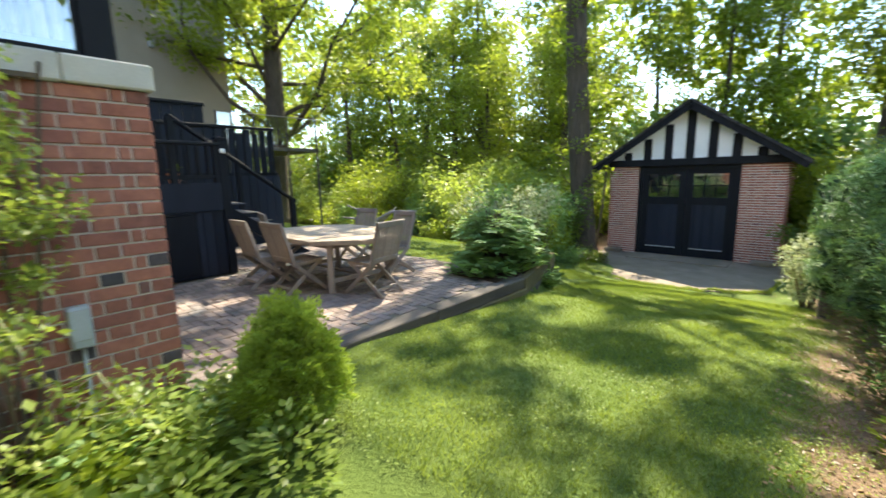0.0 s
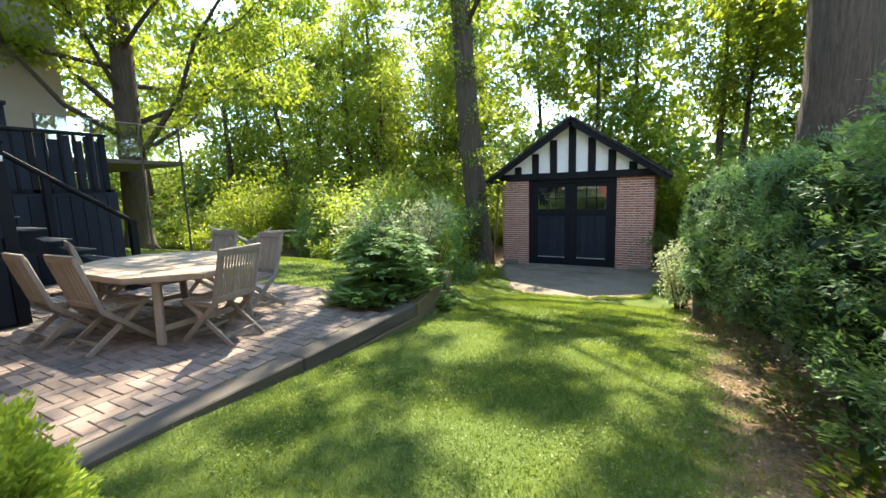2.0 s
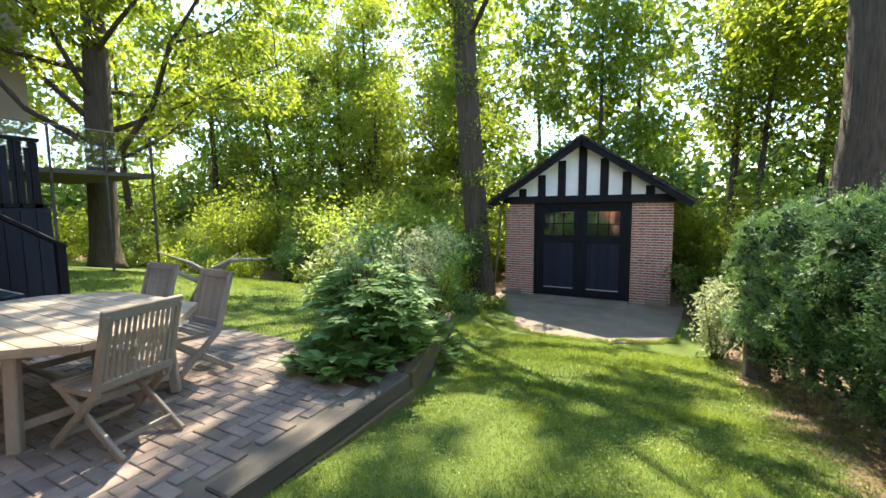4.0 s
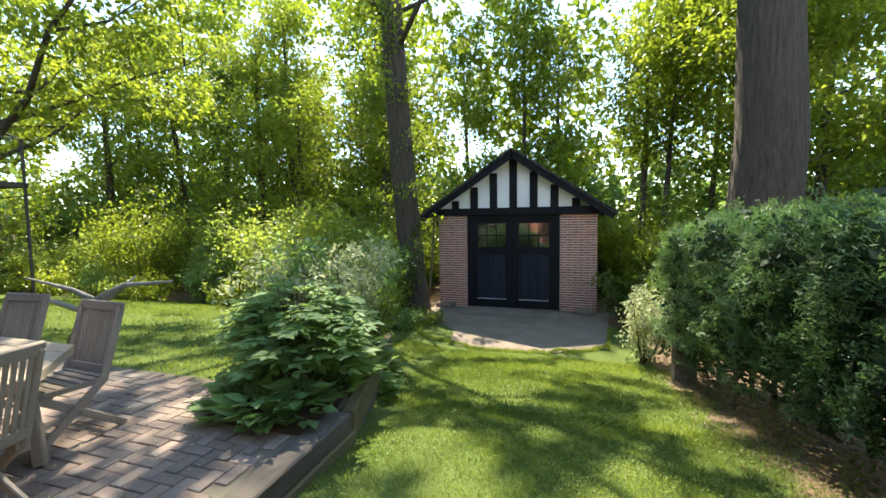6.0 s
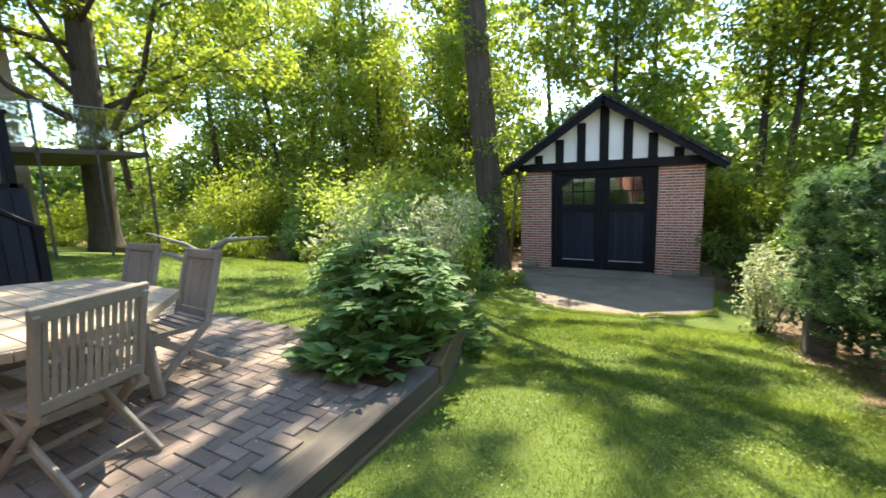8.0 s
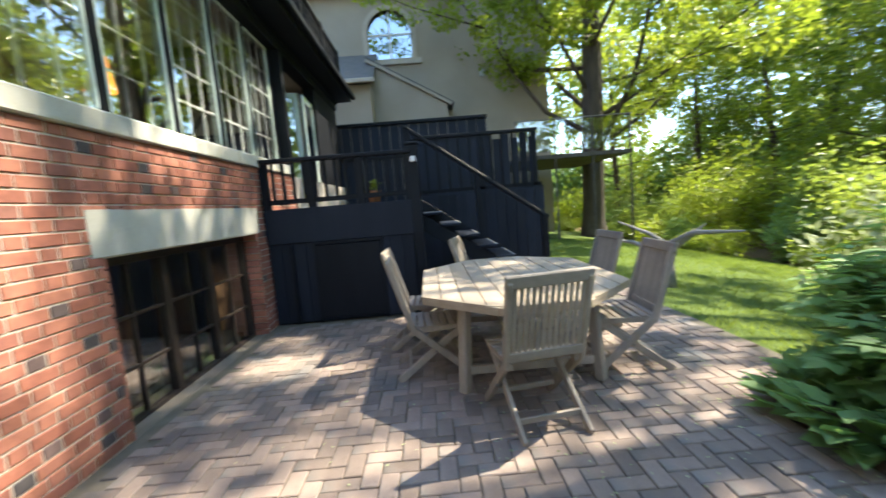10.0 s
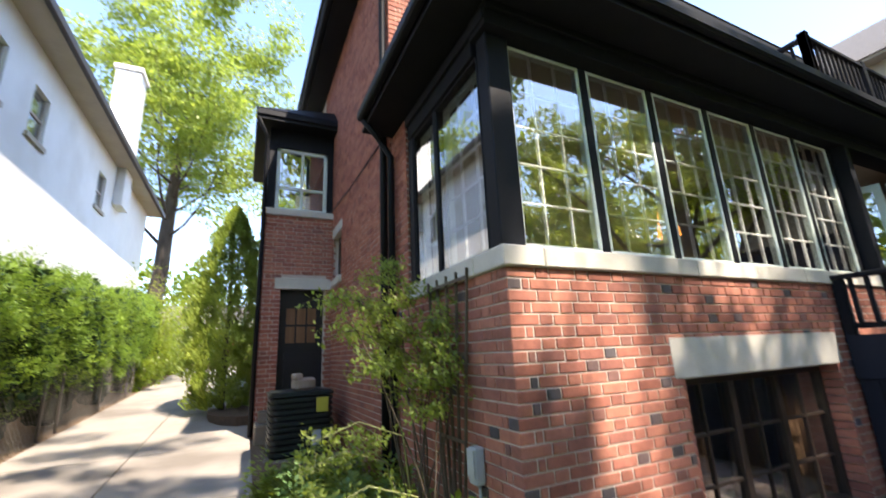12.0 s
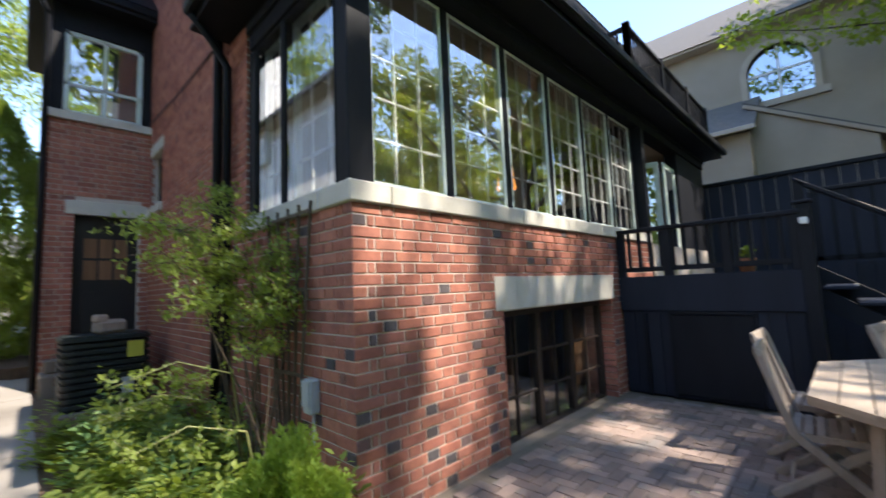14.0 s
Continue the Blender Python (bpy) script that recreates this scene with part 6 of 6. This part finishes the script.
def climbing_rose():
    rng, nrng = random.Random(77), np.random.default_rng(77)
    t = thing("climbing_rose", "sprawling climbing rose with fresh yellow-green leaves against the wall", "rose", (0.12, -0.95, -0.1))
    g, c = Geo(), []
    for i in range(15):
        root = (rng.uniform(-0.02, 0.15), rng.uniform(-0.4, 0.35), 0)
        d = Vector((rng.uniform(-0.02, 0.13), rng.uniform(-0.16, 0.16), 1))
        path = limb_path(rng, root, d, rng.uniform(1.4, 2.3), 8, 0.13, 0.1)
        g.tube(path, [0.011 - 0.001 * k for k in range(9)], 5)
        for q in path[6:]:
            for k in range(8):
                a = rng.uniform(0, 6.283)
                tw = limb_path(rng, q, Vector((math.cos(a) + 0.25, math.sin(a), rng.uniform(-0.5, 0.7))), rng.uniform(0.1, 0.3), 4, 0.35)
                g.tube(tw, [0.004, 0.003, 0.0025, 0.002, 0.001], 4)
                c += [tuple(v) for v in tw[1:]]
    # long arching shoots, pale green
    canes, g = g, Geo()
    for yy, zz in ((0.35, 0.62), (0.1, 0.95), (-0.3, 0.7)):
        path = [Vector((0.1, yy - 0.3, 0.1)), Vector((0.3, yy, zz)), Vector((0.65, yy + 0.1, zz + 0.14)), Vector((0.98, yy + 0.15, zz + 0.05))]
        g.tube(path, [0.009, 0.007, 0.005, 0.003], 5)
        for i in range(12):
            tw = limb_path(rng, path[1].lerp(path[3], rng.random() ** 0.6), Vector((rng.uniform(-0.3, 1), rng.uniform(-1, 1), rng.uniform(-0.2, 0.9))), rng.uniform(0.06, 0.2), 3, 0.3)
            g.tube(tw, [0.003, 0.002, 0.002, 0.001], 4)
            c += [tuple(v) for v in tw[1:]]
    part("stem", canes, M_TWIG, t, smooth=True)
    part("shoot", g, M_SHOOT, t, "pale yellow-green arching shoots", smooth=True)
    ob = new("foliage", leafy("foliage", nrng, c, [0.05] * len(c), 7, 0.038, L_FRESH, 1.0, 0.3, 0.55))
    ob.parent = t


climbing_rose()

# ivy on the white house
def ivy():
    rng, nrng = random.Random(8), np.random.default_rng(8)
    t = thing("ivy", "young ivy climbing the white stuccoed wall", "ivy", (6.27, -5.6, 1.5))
    g, c = Geo(), []
    for i in range(14):
        path = limb_path(rng, (0, rng.uniform(-1.0, 1.6), 0), Vector((0, rng.uniform(-0.35, 0.35), 1)), rng.uniform(1.6, 4.4), 7, 0.2, 0.0)
        path = [Vector((-0.02, p.y, p.z)) for p in path]
        g.tube(path, [0.012] * 8, 5)
        c += [tuple(p) for p in path[2:]]
    part("stem", g, M_TWIG, t, smooth=True)
    ob = new("foliage", leafy("foliage", nrng, c, [0.22] * len(c), 26, 0.13, L_LIME, 1.0, 0.5, 0.8))
    ob.parent = t


ivy()


# columnar cedar and plants by the driveway, big street tree
def cedar(x, y, h, w, seed):
    nrng = np.random.default_rng(seed)
    z = ground(x, y)
    t = thing("cedar", "tall narrow green cedar beside the driveway", "tree", (x, y, z))
    part("trunk", Geo().tube([(0, 0, 0), (0, 0, h * 0.5), (0, 0, h * 0.9)], [0.07, 0.05, 0.01], 7), M_BARK, t, smooth=True)
    n = 34000
    k = nrng.random(n)
    a = nrng.uniform(0, 6.283, n)
    lump = 1 + 0.2 * np.sin(a * 7 + k * 9) + 0.16 * np.sin(k * 47 + a * 3)
    r = w * 0.5 * np.sin(np.pi * np.clip(0.22 + 0.78 * k, 0, 1)) ** 0.8 * lump * nrng.uniform(0.75, 1.05, n)
    P = np.stack([np.cos(a) * r, np.sin(a) * r, h * (0.03 + 0.97 * k)], 1)
    D = np.stack([np.cos(a), np.sin(a), np.full(n, 1.3)], 1) + nrng.normal(0, 0.35, (n, 3))
    s = 0.085 * nrng.uniform(0.6, 1.3, n)
    ob = new("foliage", leaf_mesh("foliage", P, D, nrng.normal(0, 1, (n, 3)), s, s * 0.42, L_FRESH))
    ob.parent = t


cedar(1.85, -8.9, 4.9, 1.5, 6)
g = Geo().prism([(1.35 + 0.75 * math.cos(a * 0.449) * (1 + 0.12 * math.sin(a * 3.1)), -8.6 + 1.5 * math.sin(a * 0.449)) for a in range(14)], drive(-8.6) - 0.1, drive(-8.6) + 0.13)
solid("planting_patch", g, M_SOIL, "bare brown soil patch round the cedar", "soil", kind="structure")
tree("tree", "big leafy street tree beyond the driveway", 6.3, -25, 0.42, 23, 0.5, 10.0, 60000, 0.22, L_FRESH, 91, (-1.2, 0.3), 28, 0.32, clump=1.15, taper=0.45)
tree("tree", "leafy street tree beyond the houses", -3.5, -33, 0.4, 17, 0.5, 7.0, 14000, 0.3, L_MAPLE, 92, (0.6, 0.3), 14, 0.3, clump=1.8)
for i, (x, y, h) in enumerate(((5.2, -17.5, 3.4), (5.0, -19.5, 2.4), (4.9, -15.5, 1.4), (1.2, -27, 2.6), (4.6, -23, 1.6), (-1, -27, 2.2), (5.3, -21.5, 5.0), (2.2, -30, 3.0), (3.6, -33, 2.6), (-3.5, -29, 3.5))):
    shrub("shrub", "yellow-green shrub along the driveway", x, y, h * 0.85, h, int(2200 + 1500 * h), 0.11, (L_LIME, L_FRESH)[i % 2], 95 + i, stems=8)
# parked red vehicle shape and house across the street, seen at the drive's end
hs = thing("street_house", "pale house with a red porch across the street", "house", (3.5, -52, 1.2))
part("wall", Geo().span(-9, 9, -6, 0, -3, 4.0, 0.02), M_BEIGE, hs)
part("porch_wall", Geo().span(-2.6, 1.2, 0.0, 0.12, -1.5, 2.4, 0.02), M_REDPAINT, hs, "red painted porch front")
part("roof", Geo().poly([(-9.5, 0.6, 4.0), (9.5, 0.6, 4.0), (9.5, -6.6, 4.0), (-9.5, -6.6, 4.0), (-9.5, -3, 7), (9.5, -3, 7)], [(0, 1, 5, 4), (2, 3, 4, 5), (0, 4, 3), (1, 2, 5), (3, 2, 1, 0)]), M_GREYSHINGLE, hs)
for x in (-6, 3, 6):
    part("window", Geo().span(x - 0.7, x + 0.7, 0.0, 0.06, 0.3, 1.9, 0.01), M_WHITE, hs)

# fallen branch on the lawn behind the chairs
g = Geo()
g.tube([(0.1, 0, 0), (0.05, 0.05, 0.3), (0, 0.1, 0.62), (0.35, 0.1, 0.80), (0.95, 0.15, 0.82)], [0.07, 0.06, 0.05, 0.04, 0.015], 7)
g.tube([(0, 0.1, 0.6), (-0.25, 0.05, 0.78), (-0.7, -0.05, 0.98)], [0.045, 0.035, 0.012], 6)
g.tube([(0.02, 0.08, 0.5), (0.25, 0.3, 0.75), (0.4, 0.35, 0.9)], [0.04, 0.03, 0.012], 6)
g.tube([(0.05, 0, 0.4), (-0.4, -0.1, 0.66), (-0.8, -0.1, 0.7)], [0.05, 0.035, 0.012], 6)
g.tube([(-0.45, 0.3, 0.0), (-0.2, 0.15, 0.35), (0.0, 0.1, 0.55)], [0.04, 0.04, 0.035], 6)
fb = solid("dead_branch", g, M_GREYWOOD, "bleached forked branch propped on the lawn", "branch", smooth=True)
fb.matrix_world = pose(-4.75, 5.45, ground(-4.75, 5.45) - 0.01, 0, 0, 32)

# by the garage and the hedge's end
for i, (x, y) in enumerate(((3.45, 1.4), (3.6, 1.9), (3.5, 2.4), (3.65, 2.9), (3.4, 3.3), (3.75, 1.1))):
    rosette("groundcover", "leafy green groundcover under the hedge", x, y, ground(x, y), 0.6, 0.4, 200, 0.06, (L_FERN, L_DEEP, L_MAPLE)[i % 3], 340 + i)
shrub("shrub", "pale variegated bush at the hedge's end", 2.95, 10.5, 0.85, 1.75, 2600, 0.08, L_PALE, 301, stems=8)
shrub("shrub", "dark shrub beside the garage wall", 3.1, 13.4, 1.1, 1.5, 2600, 0.11, L_DEEP, 302, stems=7)
shrub("shrub", "ivy and undergrowth round the tree's foot", -4.1, 13.55, 1.5, 2.7, 5200, 0.10, L_DEEP, 303, stems=10)
shrub("shrub", "low leafy plants at the slab's edge", -2.75, 11.3, 0.8, 0.6, 1500, 0.08, L_FERN, 304, stems=7)
shrub("shrub", "low leafy plants at the slab's edge", -2.3, 12.3, 0.6, 0.55, 1000, 0.07, L_MAPLE, 305, stems=6)
shrub("shrub", "leafy bush between bed and garage", -2.75, 8.7, 1.1, 1.35, 3200, 0.09, L_DEEP, 306, stems=9)
shrub("shrub", "leafy bush between bed and garage", -3.5, 10.7, 1.5, 1.9, 4600, 0.10, L_FERN, 307, stems=9)
solid("wooden_post", Geo().box(3.28, 8.9, -0.47, 0.32, 0.28, 1.4, 0.02), M_TIMBER, "broad dark wooden post at the fence", "post")
solid("garden_pole", Geo().tube([(-3.1, 14.5, -1.45), (-2.95, 14.6, 0.2), (-2.88, 14.68, 1.5)], [0.05, 0.045, 0.04], 8), M_MOSSTIMBER, "brown wooden pole leaning at the garage corner", "pole", smooth=True)
dry = random.Random(31)
for i in range(46):
    y = 1.2 + i * 0.19
    rosette("dry_vine", "tangle of dry brown vine at the fence's foot", 3.5 - 0.03 * (y - 3.6) + dry.uniform(-0.1, 0.1), y, ground(3.3, y), 0.45, 0.42, 120, 0.042, (L_DRY, L_DEEP, L_DRY)[i % 3], 400 + i)

# ---- grass ----
def grass(name, count, box, zf, seed, hmin, hmax, width, label, mat):
    nrng = np.random.default_rng(seed)
    x, y = nrng.uniform(box[0], box[1], count), nrng.uniform(box[2], box[3], count)
    keep = np.array([noise.noise(Vector((a * 0.9, b * 0.9, 3.0))) for a, b in zip(x, y)]) + nrng.uniform(-0.5, 0.9, count) - np.clip((x - 2.7) / 0.6, 0, 1.5) > -0.25
    x, y = x[keep], y[keep]
    n = len(x)
    z = np.array([zf(a, b) for a, b in zip(x, y)]) - 0.008
    D = np.stack([nrng.normal(0, 0.55, n), nrng.normal(0, 0.55, n), np.ones(n)], 1)
    s = nrng.uniform(hmin, hmax, n)
    ob = new(name, leaf_mesh(name, np.stack([x, y, z], 1), D, nrng.normal(0, 1, (n, 3)), s, width, mat))
    return tagged(ob, label, "grass", kind="stuff")


grass("grass", 88000, (-0.1, 3.5, 0.6, 6.0), ground, 1, 0.025, 0.06, 0.006, "short mown grass on the lawn", L_GRASS)
grass("grass", 60000, (-2.0, 3.4, 5.5, 10.3), ground, 2, 0.03, 0.07, 0.011, "short mown grass on the lawn", L_GRASS)
grass("grass", 36000, (-14.0, -1.8, 4.75, 12.6), ground, 3, 0.04, 0.09, 0.014, "short mown grass on the lawn", L_GRASS)
# clover among the grass
nrng = np.random.default_rng(61)
n = 34000
x, y = nrng.uniform(0.0, 3.3, n), nrng.uniform(0.5, 7.5, n)
keep = np.array([noise.noise(Vector((a * 1.6, b * 1.6, 9.0))) for a, b in zip(x, y)]) + nrng.uniform(-0.3, 0.3, n) > 0.12
x, y = x[keep], y[keep]
n = len(x)
P = np.stack([x, y, [ground(a, b) for a, b in zip(x, y)] + nrng.uniform(0.015, 0.045, n)], 1)
s = nrng.uniform(0.010, 0.021, n)
ob = new("clover", leaf_mesh("clover", P, nrng.normal(0, 1, P.shape) * [1, 1, 0.25], nrng.normal(0, 0.3, P.shape) + [0, 0, 1.0], s, s * 0.9, L_GRASS))
tagged(ob, "patches of clover in the lawn", "clover", kind="stuff")
# tufts along the slab's edge
nrng = np.random.default_rng(44)
P = []
for (xa, ya), (xb, yb) in (((-2.7, 12.4), (-2.0, 10.9)), ((-2.0, 10.9), (-0.6, 10.45)), ((-0.6, 10.45), (1.0, 10.5)), ((1.0, 10.5), (2.3, 11.2)), ((2.3, 11.2), (2.5, 13.0))):
    for k in range(int(900 * math.hypot(xb - xa, yb - ya))):
        t = nrng.random()
        w = noise.noise(Vector((xa + (xb - xa) * t * 2, ya + t * 2, 7.0)))
        x, y = xa + (xb - xa) * t, ya + (yb - ya) * t + nrng.normal(-0.03, 0.05) + 0.3 * max(0, w)
        P.append((x, y, max(ground(x, y), -1.41)))
n = len(P)
ob = new("grass", leaf_mesh("grass", P, np.stack([nrng.normal(0, 0.6, n), nrng.normal(0, 0.6, n), np.ones(n)], 1), nrng.normal(0, 1, (n, 3)), nrng.uniform(0.04, 0.11, n), 0.011, L_GRASS))
tagged(ob, "ragged grass over the edge of the slab", "grass", kind="stuff")
nrng = np.random.default_rng(15)
n = 3600
x = np.concatenate([nrng.uniform(2.8, 3.8, n), nrng.uniform(-2.5, 2.6, n // 3), nrng.uniform(4.32, 4.75, n)])
y = np.concatenate([nrng.uniform(0.8, 10.5, n), nrng.uniform(10.0, 14.4, n // 3), nrng.uniform(-15.5, -3.0, n)])
P = np.stack([x, y, [ground(a, b) + 0.006 for a, b in zip(x, y)]], 1)
s = nrng.uniform(0.02, 0.045, len(x))
ob = new("leaf_litter", leaf_mesh("leaf_litter", P, nrng.normal(0, 1, P.shape) * [1, 1, 0.15], nrng.normal(0, 0.3, P.shape) + [0, 0, 1.0], s, s * 0.6, L_DRY))
tagged(ob, "dry brown fallen leaves under the hedge", "leaves", kind="stuff")
n = 420
P = np.stack([nrng.uniform(-3.8, -0.4, n), 4.1 - np.abs(nrng.normal(0, 1.3, n)), np.full(n, PATIO + 0.004)], 1)
P = P[P[:, 1] > 0.1]
s = nrng.uniform(0.012, 0.03, len(P))
ob = new("petals", leaf_mesh("petals", P, nrng.normal(0, 1, P.shape) * [1, 1, 0.1], nrng.normal(0, 0.3, P.shape) + [0, 0, 1.0], s, s * 0.6, L_PALE))
tagged(ob, "small pale fallen petals on the paving", "petals", kind="stuff")

# ---- bricks and pavers of the setting ----
brick_wall(wall_sun, 5.5, WALL_TOP, ROWS_BASE, lambda u, z, o: (-u, o, z), hole=(1.52, 3.88, -0.3, 1.145), near=1.55, mat=M_BRICK, mat_h=M_HEADER)
brick_wall(wall_sun, 2.3, WALL_TOP, ROWS_BASE, lambda u, z, o: (o, -u, z), shift=1, mat=M_BRICK, mat_h=M_HEADER)
brick_wall(wall_main, 4.9, 7.72, 102, lambda u, z, o: (o, -2.3 - u, z), hole=(2.85, 3.6, 2.85, 3.9), mat=M_BRICK)
brick_wall(wall_main, 2.5, 7.72, 46, lambda u, z, o: (-u, -2.3 + o, z), mat=M_BRICK)
brick_wall(wall_wing, 1.27, 4.14, 56, lambda u, z, o: (u, -6.0 + o, z), hole=(0.13, 0.93, -0.2, 2.92), mat=M_BRICK)
pavers()
